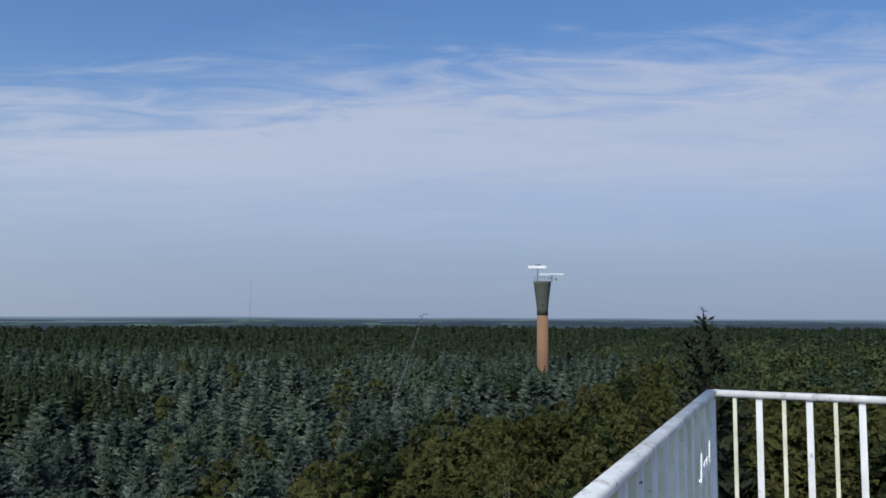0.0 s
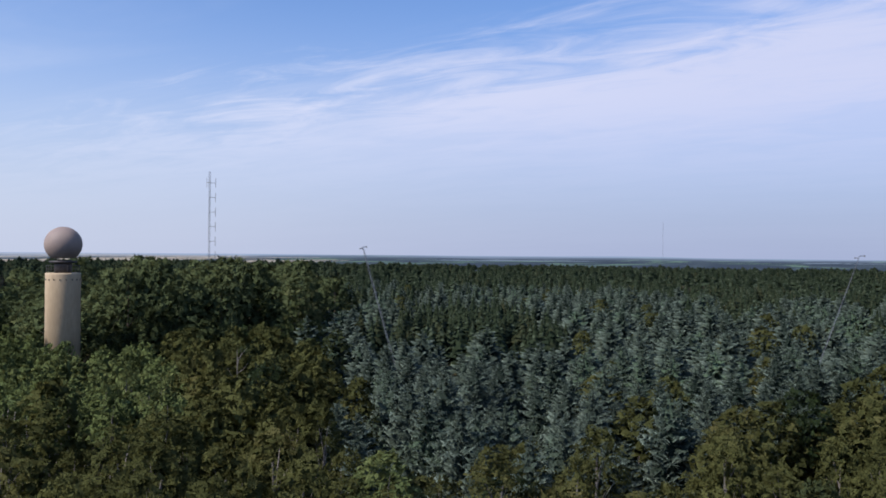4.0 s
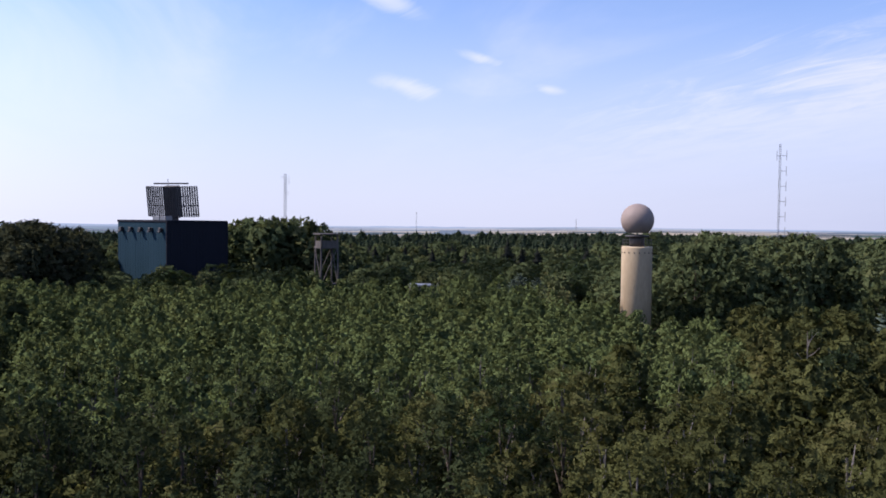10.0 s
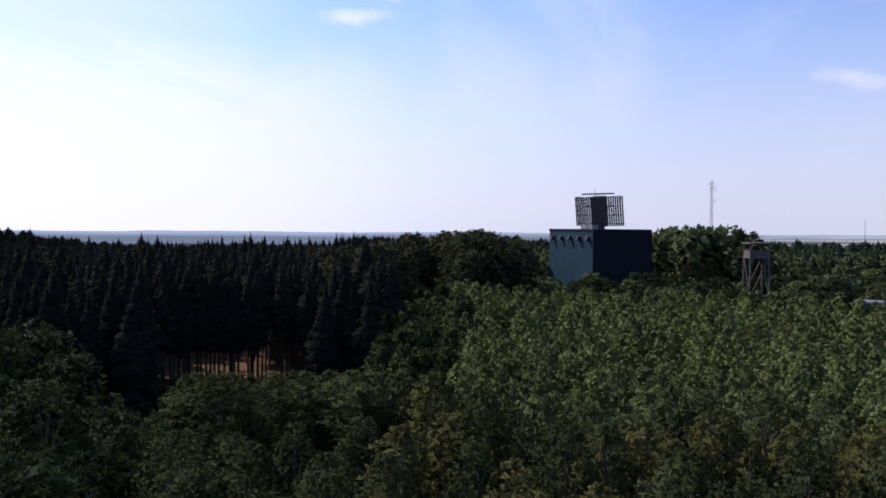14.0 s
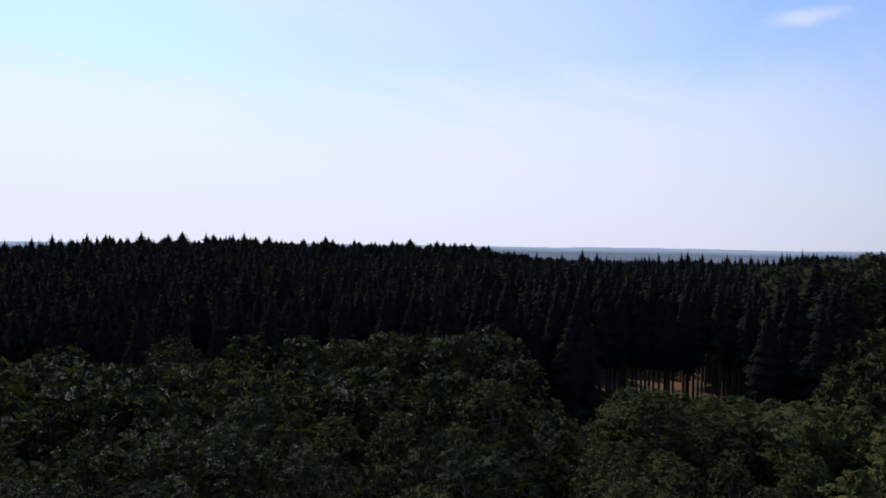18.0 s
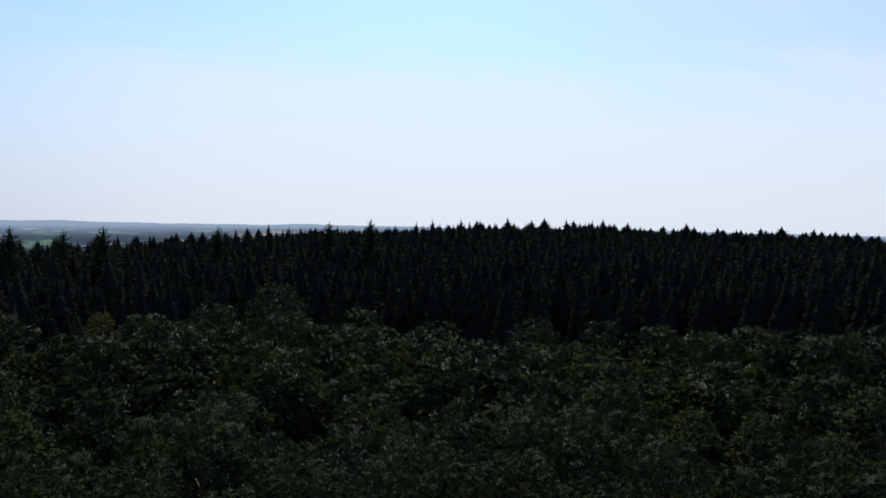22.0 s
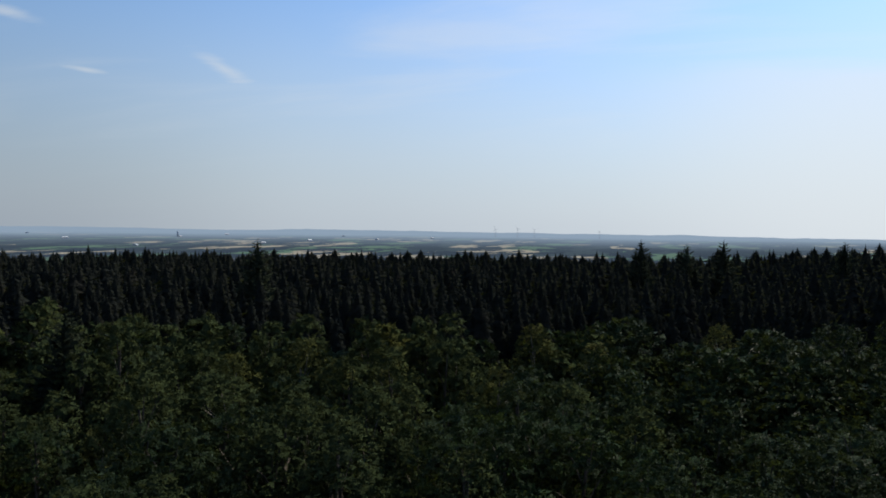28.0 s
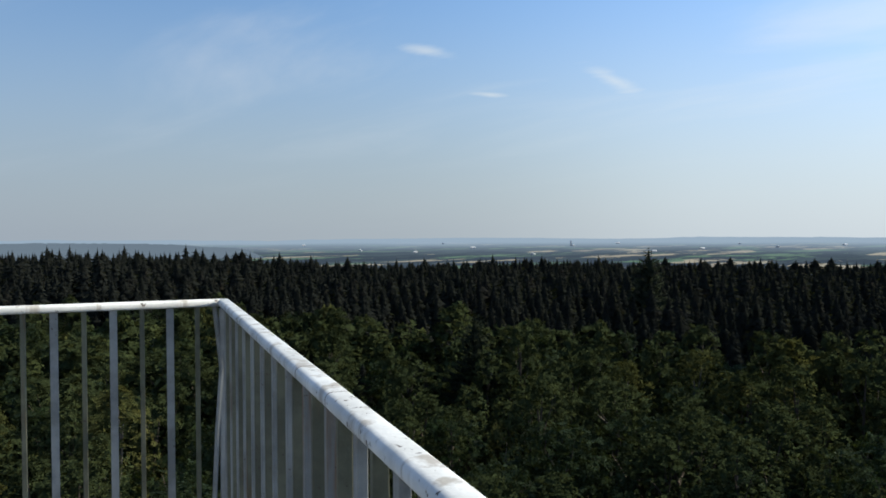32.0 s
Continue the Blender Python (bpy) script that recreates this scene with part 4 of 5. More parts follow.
# dark young spruces in the gaps of the birch plantation
for yaw, r, h in ((93.6, 70, 6.8), (92.2, 73, 7.2), (91.4, 70, 6.4), (87.2, 69, 6.6), (86.4, 70.5, 6.9), (90.3, 73, 6.2)):
    spruce.plant(*spot(yaw, r)[:2], h, yaw, wide=1.5)
young.plant(*spot(33.4, 43)[:2], 12.2, 0.3, wide=1.55)
young.plant(*spot(35.6, 39)[:2], 10.6, 1.3, wide=1.4)
birch.plant(*spot(25.4, 44)[:2], 12.3, 0.7, wide=1.15)
birch.plant(*spot(-4.5, 60)[:2], 13.0, 0.7, wide=0.9)
plant_woods()
for kind, words in ((birch, "birches standing close together"), (young, "young birch plantation with fresh green crowns"), (oak, "dense green broadleaf wood"), (willow, "slender young trees between the oaks"),
                    (beech, "tall old beeches"), (hornbeam, "old beeches with crowns coloured dark as backlit"), (silver, "stand of blue-grey spruces"), (spruce, "dark spruce forest with pointed tops"), (mixed, "wide green forest out to the horizon")):
    kind.join(words)


DEAD_WOOD = plain("dead_wood", (0.17, 0.15, 0.125), (0.10, 0.088, 0.072), 2.0, 0.9, bump=0.3, stretch=(2, 2, 0.4))


def dead_tree(yaw, r, height, seed):
    """A bare, bleached stem with a few forked branches that reach out of the crowns round it."""
    pick = random.Random(seed)
    x, y, _ = spot(yaw, r)
    top = thing("dead_tree", "bare bleached dead tree among green crowns", "tree", (x, y, ground_z(x, y)), "dead trees", turn=pick.uniform(0, 360))
    crook = (pick.uniform(-0.3, 0.3), pick.uniform(-0.3, 0.3))
    line = [Vector((crook[0] * math.sin(3 * q), crook[1] * math.sin(2.2 * q), height * q)) for q in (0, 0.25, 0.5, 0.72, 0.88, 1.0)]
    verts, faces = [], []
    tube(verts, faces, line, [0.16, 0.13, 0.10, 0.075, 0.05, 0.015], 7)
    mesh_object("trunk", verts, faces, [DEAD_WOOD], top, smooth=True)
    for k in range(7):
        q = 0.62 + 0.05 * k
        foot = line[2].lerp(line[5], (q - 0.5) / 0.5)
        t, long = pick.uniform(0, 6.28), pick.uniform(0.7, 1.5)
        mid = foot + Vector((math.cos(t) * long * 0.5, math.sin(t) * long * 0.5, long * 0.35))
        bm = rod(bmesh.new(), foot, mid, 0.04, 0.03, 6)
        for turn in (-0.5, 0.35):
            rod(bm, mid, mid + Vector((math.cos(t + turn) * long * 0.5, math.sin(t + turn) * long * 0.5, long * 0.55)), 0.028, 0.010, 5)
        part("branch", bm, DEAD_WOOD, top)


for place_in_wood in ((43.7, 80, 13.2, 2),):
    dead_tree(*place_in_wood)


# ---- lookout platform with its white railing ----
RAIL_Z = 22.612
RUST = plain("rust_seam", (0.10, 0.07, 0.05), (0.18, 0.12, 0.08), 8.0, 0.9)
CORNER_A, CORNER_B = (1.289, 3.837), (3.102, -1.680)
YAW_A, YAW_C, YAW_B, YAW_D = -24.3, -114.2, -113.2, -22.0


def meet(p, yaw_p, q, yaw_q):
    d, e = way(yaw_p, 0), way(yaw_q, 0)
    t = ((q[0] - p[0]) * e.y - (q[1] - p[1]) * e.x) / (d.x * e.y - d.y * e.x)
    return (p[0] + d.x * t, p[1] + d.y * t)


NEAR = meet(CORNER_A, YAW_A, CORNER_B, YAW_B)
FAR = meet(CORNER_A, YAW_C, CORNER_B, YAW_D)


def flat_rail(x0, x1, proud=0.0):
    """A length of the flattened handrail, rounded at its edges."""
    bm = bmesh.new()
    outline = []
    for cx, cz, t0 in ((0.012, 0.003, 0), (-0.012, 0.003, 90), (-0.012, -0.003, 180), (0.012, -0.003, 270)):
        for k in range(5):
            t = radians(t0 + 22.5 * k)
            outline.append((cx + (0.013 + proud) * math.cos(t), 1.084 + cz + (0.013 + proud) * math.sin(t)))
    ends = [[bm.verts.new((x, y, z)) for y, z in outline] for x in (x0, x1)]
    n = len(outline)
    for i in range(n):
        bm.faces.new((ends[0][i], ends[0][(i + 1) % n], ends[1][(i + 1) % n], ends[1][i])).smooth = True
    bm.faces.new(ends[0]), bm.faces.new(list(reversed(ends[1])))
    bmesh.ops.recalc_face_normals(bm, faces=bm.faces)
    return bm


def railing(p, q, name_label, sleeves=(), broad=None, narrow=None, step=0.11, first=1):
    """One side: a flattened handrail, a lower rail, and broad and narrow bars by turns."""
    a, b = Vector((*p, 0)), Vector((*q, 0))
    along = (b - a).normalized()
    side = Vector((-along.y, along.x, 0))
    top = thing("railing", name_label, "railing", (a.x, a.y, RAIL_Z - 1.1), "railings of the platform")
    length = (b - a).length
    turn = Matrix((along, side, (0, 0, 1))).transposed().to_4x4()
    top.matrix_basis = Matrix.Translation((a.x, a.y, RAIL_Z - 1.1)) @ turn
    part("handrail", flat_rail(0.0, length), HANDRAIL_PAINT, top)
    part("bottom_rail", box(bmesh.new(), 0.03, -0.02, 0.10, length - 0.03, 0.02, 0.13, 0.004), broad, top)
    n = int(round(length / step))
    wide_bar = thin_bar = None
    for i in range(1, n):
        if i % 2 == first:
            if wide_bar is None:
                ob = wide_bar = part("baluster", box(bmesh.new(), -0.0145, -0.009, 0.13, 0.0145, 0.009, 1.070, 0.002), broad, top)
            else:
                ob = new("baluster", wide_bar.data)
        else:
            if thin_bar is None:
                ob = thin_bar = part("baluster", box(bmesh.new(), -0.009, -0.013, 0.13, 0.009, 0.013, 1.070, 0.002), narrow, top)
            else:
                ob = new("baluster", thin_bar.data)
        ob.parent = top
        ob.location = (length * i / n, 0, 0)
    for x in sleeves:
        part("sleeve", flat_rail(x - 0.0012, x + 0.0012, 0.0003), RUST, top, "dark weld seam")
    for x in (0.0, length):
        part("post", box(bmesh.new(), x - 0.02, -0.02, 0.0, x + 0.02, 0.02, 1.06, 0.003), broad, top)
    return top


# sunny sides keep the white paint, shaded sides get darker, grimy paint
SUN_SIDE, SHADE_SIDE = dict(broad=WHITE_PAINT, narrow=YELLOWED_PAINT), dict(broad=SHADED_GRIMY_PAINT, narrow=SHADED_ALGAE_PAINT)
railing(NEAR, CORNER_A, "white painted steel railing with upright bars", **SUN_SIDE)
railing(CORNER_A, FAR, "white painted steel railing with upright bars", step=0.1068, first=0, **SUN_SIDE)
railing(FAR, CORNER_B, "white railing with grimy, algae-stained upright bars, coloured darker for shade", **SHADE_SIDE)
railing(CORNER_B, NEAR, "white railing with worn paint and grimy upright bars, coloured darker for shade", (1.85, 2.14), **SHADE_SIDE)


def bent_bar():
    """One bar by the corner has been bent out of line."""
    bm = bmesh.new()
    path = [Vector((0.022, 0, 0.12)), Vector((0.004, 0.01, 0.5)), Vector((-0.018, 0.012, 0.80)), Vector((0.008, 0.0, 1.07))]
    for a, b in zip(path, path[1:]):
        rod(bm, a, b, 0.011, sides=8)
    at = Vector((*CORNER_B, RAIL_Z - 1.1)) + way(YAW_D, 0) * 0.030
    ob = part("bent_bar", bm, SHADED_GRIMY_PAINT)
    ob.matrix_basis = pose(at.x, at.y, at.z, 0, 0, YAW_D + 90)
    tagged(ob, "bent white steel bar beside the railing corner", "bar")


bent_bar()


def scribble():
    """White marks on the bars near the far corner, drawn as plain strokes."""
    d = way(YAW_A, 0)
    inward = Vector((d.y, -d.x, 0)) * 0.026
    base = Vector((*CORNER_A, 0)) - d * 0.76 + inward
    bm = bmesh.new()
    line = ((0.0, -0.285), (0.02, -0.31), (0.06, -0.30), (0.09, -0.20), (0.10, -0.285), (0.13, -0.245), (0.15, -0.295), (0.17, -0.25), (0.22, -0.245), (0.23, -0.30), (0.27, -0.245), (0.33, -0.25),
            (0.34, -0.30), (0.37, -0.28), (0.39, -0.19), (0.44, -0.22))
    rings = []
    for i, (u, z) in enumerate(line):
        u0, z0 = line[max(i - 1, 0)]
        u1, z1 = line[min(i + 1, len(line) - 1)]
        k = 0.006 / math.hypot(u1 - u0, z1 - z0)
        across = ((z0 - z1) * k, (u1 - u0) * k)
        rings.append([bm.verts.new((u + across[0] * a, deep, RAIL_Z + z + across[1] * a)) for a, deep in ((-1, -0.003), (1, -0.003), (1, 0.003), (-1, 0.003))])
    for p, q in zip(rings, rings[1:]):
        for i in range(4):
            bm.faces.new((p[i], p[(i + 1) % 4], q[(i + 1) % 4], q[i]))
    bm.faces.new(rings[0]), bm.faces.new(rings[-1])
    bmesh.ops.recalc_face_normals(bm, faces=bm.faces)
    ob = part("graffiti", bm, WHITE_GRP)
    ob.matrix_basis = pose(base.x, base.y, 0, 0, 0, YAW_A + 90)
    tagged(ob, "small white strokes painted across the railing bars", "graffiti")


def platform():
    """The deck and the four legs of the lookout tower under it."""
    corners = [Vector((*c, 0)) for c in (NEAR, CORNER_A, FAR, CORNER_B)]
    mid = sum(corners, Vector()) / 4
    top = thing("lookout_platform", "grey steel lookout deck on tall legs", "tower", (mid.x, mid.y, 0), kind="structure")
    z = RAIL_Z - 1.1
    bm = bmesh.new()
    out = [c + (c - mid).normalized() * 0.08 - mid for c in corners]
    lo, hi = [bm.verts.new((c.x, c.y, z - 0.12)) for c in out], [bm.verts.new((c.x, c.y, z)) for c in out]
    bm.faces.new(hi), bm.faces.new(lo)
    for i in range(4):
        bm.faces.new((lo[i], lo[(i + 1) % 4], hi[(i + 1) % 4], hi[i]))
    bmesh.ops.recalc_face_normals(bm, faces=bm.faces)
    part("deck", bm, DECK, top)
    for c in out:
        part("leg", rod(bmesh.new(), (c.x * 0.95, c.y * 0.95, z - 0.12), (c.x * 0.95, c.y * 0.95, -0.2), 0.14, 0.2, 12), DECK, top)


platform()


# ---- radar tower with its flared head ----
ORANGE = plain("orange_concrete", (0.175, 0.098, 0.052), (0.235, 0.135, 0.075), 0.4, 0.85, bump=0.25, stretch=(1, 1, 0.3), spots=((0.55, 0.45, 0.35), 0.66))
GREEN = plain("green_concrete", (0.060, 0.070, 0.055), (0.092, 0.102, 0.080), 0.5, 0.85, bump=0.25)
WHITE_GRP = plain("white_antenna", (0.78, 0.79, 0.80), (0.70, 0.71, 0.72), 1.0, 0.5)


def radar_tower():
    at = spot(-7.16, 200)
    g = ground_z(at[0], at[1])
    top = thing("radar_tower", "slim round concrete tower, orange shaft, flared green head", "tower", (at[0], at[1], g), turn=-7)
    z = lambda up: 22.95 + 200 * math.tan(radians(up)) - g
    k = 200 / 1397.0
    part("shaft", lathe(bmesh.new(), ((11.0 * k, -0.5), (10.4 * k, z(-4)), (9.6 * k, z(-0.15))), 28), ORANGE, top)
    head = part("head", lathe(bmesh.new(), ((9.8 * k, z(-0.15)), (9.8 * k, z(0.35)), (11.6 * k, z(1.0)), (15.0 * k, z(2.1)), (15.4 * k, z(2.16)), (15.4 * k, z(2.28)), (13 * k, z(2.28))), 28), GREEN, top)
    part("window", box(bmesh.new(), -0.2, -1.72, z(0.55), 0.2, -1.40, z(0.7)), DARK_STEEL, head, "small dark opening")
    up = z(2.28)
    rail = bmesh.new()
    for i in range(10):
        a = i * math.pi / 5
        b = (i + 1) * math.pi / 5
        rod(rail, (2.1 * math.cos(a), 2.1 * math.sin(a), up), (2.1 * math.cos(a), 2.1 * math.sin(a), up + 1.0), 0.03)
        rod(rail, (2.1 * math.cos(a), 2.1 * math.sin(a), up + 1.0), (2.1 * math.cos(b), 2.1 * math.sin(b), up + 1.0), 0.03)
    part("guard_rail", rail, STEEL, top)
    part("mast", rod(bmesh.new(), (-1.2, 0, up), (-1.2, 0, z(3.22)), 0.16, 0.12, 10), STEEL, top, "grey antenna mast")
    part("antenna", box(bmesh.new(), -3.5, -0.35, z(3.18), 1.1, 0.35, z(3.40), 0.1), WHITE_GRP, top, "white bar antenna")
    part("antenna_cap", box(bmesh.new(), -1.9, -0.3, z(3.40), -0.4, 0.3, z(3.49), 0.08), DARK_STEEL, top)
    part("second_antenna", box(bmesh.new(), -0.7, -0.2, z(2.74), 5.4, 0.15, z(2.83), 0.06), WHITE_GRP, top, "long thin white bar antenna")
    part("second_mast", rod(bmesh.new(), (2.4, 0, up), (2.4, 0, z(2.74)), 0.14, 0.12, 10), STEEL, top)
    part("lamp", box(bmesh.new(), 3.2, -0.2, z(2.36), 3.6, 0.2, z(2.48), 0.04), DARK_STEEL, top)
    part("outrigger", rod(bmesh.new(), (1.5, 0, z(2.5)), (3.6, 0, z(2.5)), 0.05), STEEL, top)


radar_tower()
scribble()


# ---- concrete tower with the round radome ----
def radome_tower():
    r = 120.0
    at = spot(54.95, r)
    g = ground_z(at[0], at[1])
    top = thing("radome_tower", "round weathered concrete tower under a grey radome ball", "tower", (at[0], at[1], g), turn=54.95)
    k = r / 1397.0
    z = lambda up: 22.95 + r * math.tan(radians(up - 0.13)) - g
    R = 25.9 * k
    part("column", lathe(bmesh.new(), ((R, -0.5), (R, z(-1.62)), (R * 0.985, z(-1.5)), (R * 0.94, z(-1.5))), 48), CONCRETE, top)
    neck = part("neck", lathe(bmesh.new(), ((R * 0.50, z(-1.5)), (R * 0.50, z(-0.66))), 32), DARK_STEEL, top, "dark recessed neck")
    rail = bmesh.new()
    for i in range(24):
        a, b = i * math.pi / 12, (i + 1) * math.pi / 12
        p, q = (R * 0.93 * math.cos(a), R * 0.93 * math.sin(a)), (R * 0.93 * math.cos(b), R * 0.93 * math.sin(b))
        rod(rail, (*p, z(-1.5)), (*p, z(-1.02)), 0.03, sides=5)
        for h in (-1.02, -1.26):
            rod(rail, (*p, z(h)), (*q, z(h)), 0.025, sides=5)
    part("guard_rail", rail, DARK_STEEL, top)
    part("ring", lathe(bmesh.new(), ((R * 0.70, z(-0.86)), (R * 0.78, z(-0.82)), (R * 0.78, z(-0.72)), (R * 0.7, z(-0.72))), 40), DARK_STEEL, top)
    c, br = z(0.36), 28.0 * k
    prof = [(max(br * math.sin(a), 0.02), c - br * math.cos(a)) for a in np.linspace(radians(38), math.pi, 22)]
    part("radome", lathe(bmesh.new(), prof, 48), RADOME, top, "grey-brown radome ball")
    for i in range(18):
        a = i * math.pi / 9
        p = (R * 1.0 * math.cos(a), R * 1.0 * math.sin(a))
        part("vent", box(bmesh.new(), p[0] - 0.07, p[1] - 0.07, z(-1.98), p[0] + 0.07, p[1] + 0.07, z(-1.88)), DARK_STEEL, top)


radome_tower()


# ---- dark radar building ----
# one cladding in two colours: lit face and shaded face are painted in
LIT_CLAD = plain("lit_tone_cladding", (0.014, 0.037, 0.052), (0.020, 0.046, 0.063), 0.3, 0.8, 0.0, 0.1, stretch=(1, 1, 0.2), shine=0.05)
SHADE_CLAD = plain("shade_tone_cladding", (0.010, 0.012, 0.018), (0.016, 0.018, 0.025), 0.3, 0.8, 0.0, 0.1, stretch=(1, 1, 0.2), shine=0.1)


def radar_building():
    r = 172.0
    corner = spot(88.03, r)
    g = ground_z(corner[0], corner[1])
    turn = 124.0
    top = thing("radar_building", "tall dark box-shaped building with ribbed cladding", "building", (corner[0], corner[1], g - 0.3), turn=turn)
    # local: the near edge stands at the origin, the shaded face runs along x, the lit face along -x+y
    a, b, h = 15.5, 17.2, 22.95 + r * math.tan(radians(-0.17)) - g + 0.3
    body = part("core", box(bmesh.new(), 0.12, 0.12, 0, a - 0.12, b - 0.12, h - 0.2), SHADE_CLAD, top)
    n = 19
    for i in range(n):
        x0, x1 = a * i / n, a * (i + 1) / n
        part("cladding_panel", box(bmesh.new(), x0 + 0.02, 0.0, 0.3, x1 - 0.02, 0.12, h - 0.45), SHADE_CLAD, body)
    for i in range(n):
        y0, y1 = b * i / n, b * (i + 1) / n
        part("cladding_panel", box(bmesh.new(), 0.0, y0 + 0.02, 0.3, 0.12, y1 - 0.02, h - 0.45), LIT_CLAD, body)
    part("parapet", box(bmesh.new(), -0.12, -0.12, h - 0.45, a + 0.12, b + 0.12, h, 0.04), SHADE_CLAD, top)
    for x in (0, a):
        part("corner_trim", box(bmesh.new(), x - 0.18, -0.1, 0.3, x + 0.18, 0.2, h - 0.45), SHADE_CLAD, top)
    for i in range(5):
        y = b * (0.10 + 0.2 * i)
        duct = part("vent_cowl", box(bmesh.new(), -0.75, y - 0.40, h - 2.35, 0.02, y + 0.40, h - 1.55, 0.16), DARK_STEEL, top, "dark ventilation cowl")
        part("hood", box(bmesh.new(), -0.95, y - 0.36, h - 2.60, -0.45, y + 0.36, h - 2.25, 0.10), DARK_STEEL, duct)
    part("roof_hatch", box(bmesh.new(), 5.0, 9.6, h, 8.0, 12.0, h + 0.9, 0.05), STEEL, top, "grey roof hatch")
    part("roof_box", box(bmesh.new(), 2.5, 4.0, h, 4.2, 5.8, h + 0.9, 0.05), STEEL, top)
    # the antenna on its pedestal
    ant = thing("radar_antenna", "wide curved lattice radar antenna on the roof", "antenna", (0, 0, 0))
    c = spot(87.56, 182.5)
    ant.matrix_basis = pose(c[0], c[1], g - 0.35 + h, 8, 0, 55.5)
    part("pedestal", rod(bmesh.new(), (0, 0, 0), (0, 0, 1.6), 1.0, 0.8, 16), DARK_STEEL, ant)
    part("spine", box(bmesh.new(), -1.55, -0.9, 0.6, 1.55, 0.9, 7.6, 0.2), DARK_STEEL, ant, "dark feed housing in the middle")
    W, low, high = 6.1, 0.9, 7.5
    bend = lambda x: -0.9 + 0.022 * x * x
    for i in range(-12, 13):
        x = W * i / 12
        rib = bmesh.new()
        box(rib, x - 0.08, bend(x) - 0.16, low, x + 0.08, bend(x) + 0.1, high)
        part("rib", rib, DARK_STEEL, ant)
    for k in range(24):
        z = low + (high - low) * k / 23
        bar = bmesh.new()
        for i in range(-12, 12):
            x, x2 = W * i / 12, W * (i + 1) / 12
            rod(bar, (x, bend(x), z), (x2, bend(x2), z), 0.065, sides=4)
        part("slat", bar, DARK_STEEL, ant)
    for k in range(4):
        z = low + 0.4 + (high - low - 0.8) * k / 3
        rod_bm = bmesh.new()
        rod(rod_bm, (-W, bend(W) + 0.3, z), (0, 1.0, z), 0.07)
        rod(rod_bm, (W, bend(W) + 0.3, z), (0, 1.0, z), 0.07)
        part("brace", rod_bm, DARK_STEEL, ant)
    part("top_array", box(bmesh.new(), -4.1, -0.5, 7.95, 4.1, 0.1, 8.25, 0.06), DARK_STEEL, ant, "flat bar array above the reflector")
    part("finial", rod(bmesh.new(), (-0.8, 0, 7.6), (-0.8, 0, 9.1), 0.06), DARK_STEEL, ant)


radar_building()


# ---- masts ----
def lattice_mast(name, label, yaw, r, up, width, arms, lean=(0.0, 0.0)):
    mat = STEEL
    at = spot(yaw, r)
    g = ground_z(at[0], at[1])
    h = 22.95 + r * math.tan(radians(up)) - g
    top = thing(name, label, "mast", (at[0], at[1], g), turn=yaw)
    tip = Vector((lean[0], lean[1], h))
    legs = [Vector((width * 0.58 * math.cos(a), width * 0.58 * math.sin(a), 0)) for a in (0.5, 2.6, 4.7)]
    for p in legs:
        part("leg", rod(bmesh.new(), p, p + tip, width * 0.075, sides=5), mat, top)
    bays = max(int(h / (width * 1.5)), 4)
    lace = bmesh.new()
    for i in range(bays):
        for j in range(3):
            a, b = legs[j] + tip * (i / bays), legs[(j + 1) % 3] + tip * ((i + 1) / bays)
            rod(lace, a, b, width * 0.035, sides=3)
            rod(lace, legs[j] + tip * ((i + 1) / bays), b, width * 0.035, sides=3)
    part("lacing", lace, mat, top)
    for f, x0, x1, rad in arms:
        p = tip * f
        arm = part("antenna_arm", rod(bmesh.new(), p + Vector((x0, 0, 0)), p + Vector((x1, 0, 0)), 0.05, sides=5), mat, top)
        part("whip", rod(bmesh.new(), p + Vector((x1, 0, -rad)), p + Vector((x1, 0, rad)), 0.05, sides=5), mat, arm)
    return top


lattice_mast("radio_mast", "slender grey lattice radio mast with side aerials", 45.77, 178, 5.35, 0.36,
             tuple((f, 0, x, 1.0) for f, x in ((0.94, 1.25), (0.86, 1.25), (0.94, -0.6), (0.78, 1.25), (0.70, 1.25), (0.62, 1.25), (0.54, 1.25))))
lattice_mast("radio_mast", "thin lattice radio mast behind the trees", 80.08, 310, 3.2, 0.9, ((0.94, 0, 1.4, 1.6), (0.97, 0, -1.2, 0.4), (0.82, 0, 1.2, 0.8)))
for yaw, r, up, w in ((13.7, 2300, 2.2, 0.9), (70.7, 1900, 0.6, 1.6), (59.2, 1700, 0.25, 1.6)):
    lattice_mast("distant_mast", "faint distant mast on the horizon", yaw, r, up, w, ())
for yaw, r, up, lean_x, thick in ((31.3, 100, 0.25, -6.6, 0.22), (5.67, 100, -0.1, 7.4, 0.13)):
    lattice_mast("leaning_pole", "thin leaning lattice pole with a forked top", yaw, r, up, thick, ((1.0, 0, 0.5, 0.12), (0.99, 0, -0.4, 0.1)), lean=(lean_x, 0))


# ---- timber lookout ----
TIMBER = plain("grey_timber", (0.055, 0.047, 0.040), (0.10, 0.087, 0.075), 1.2, 0.9, bump=0.4, stretch=(1, 1, 0.2))


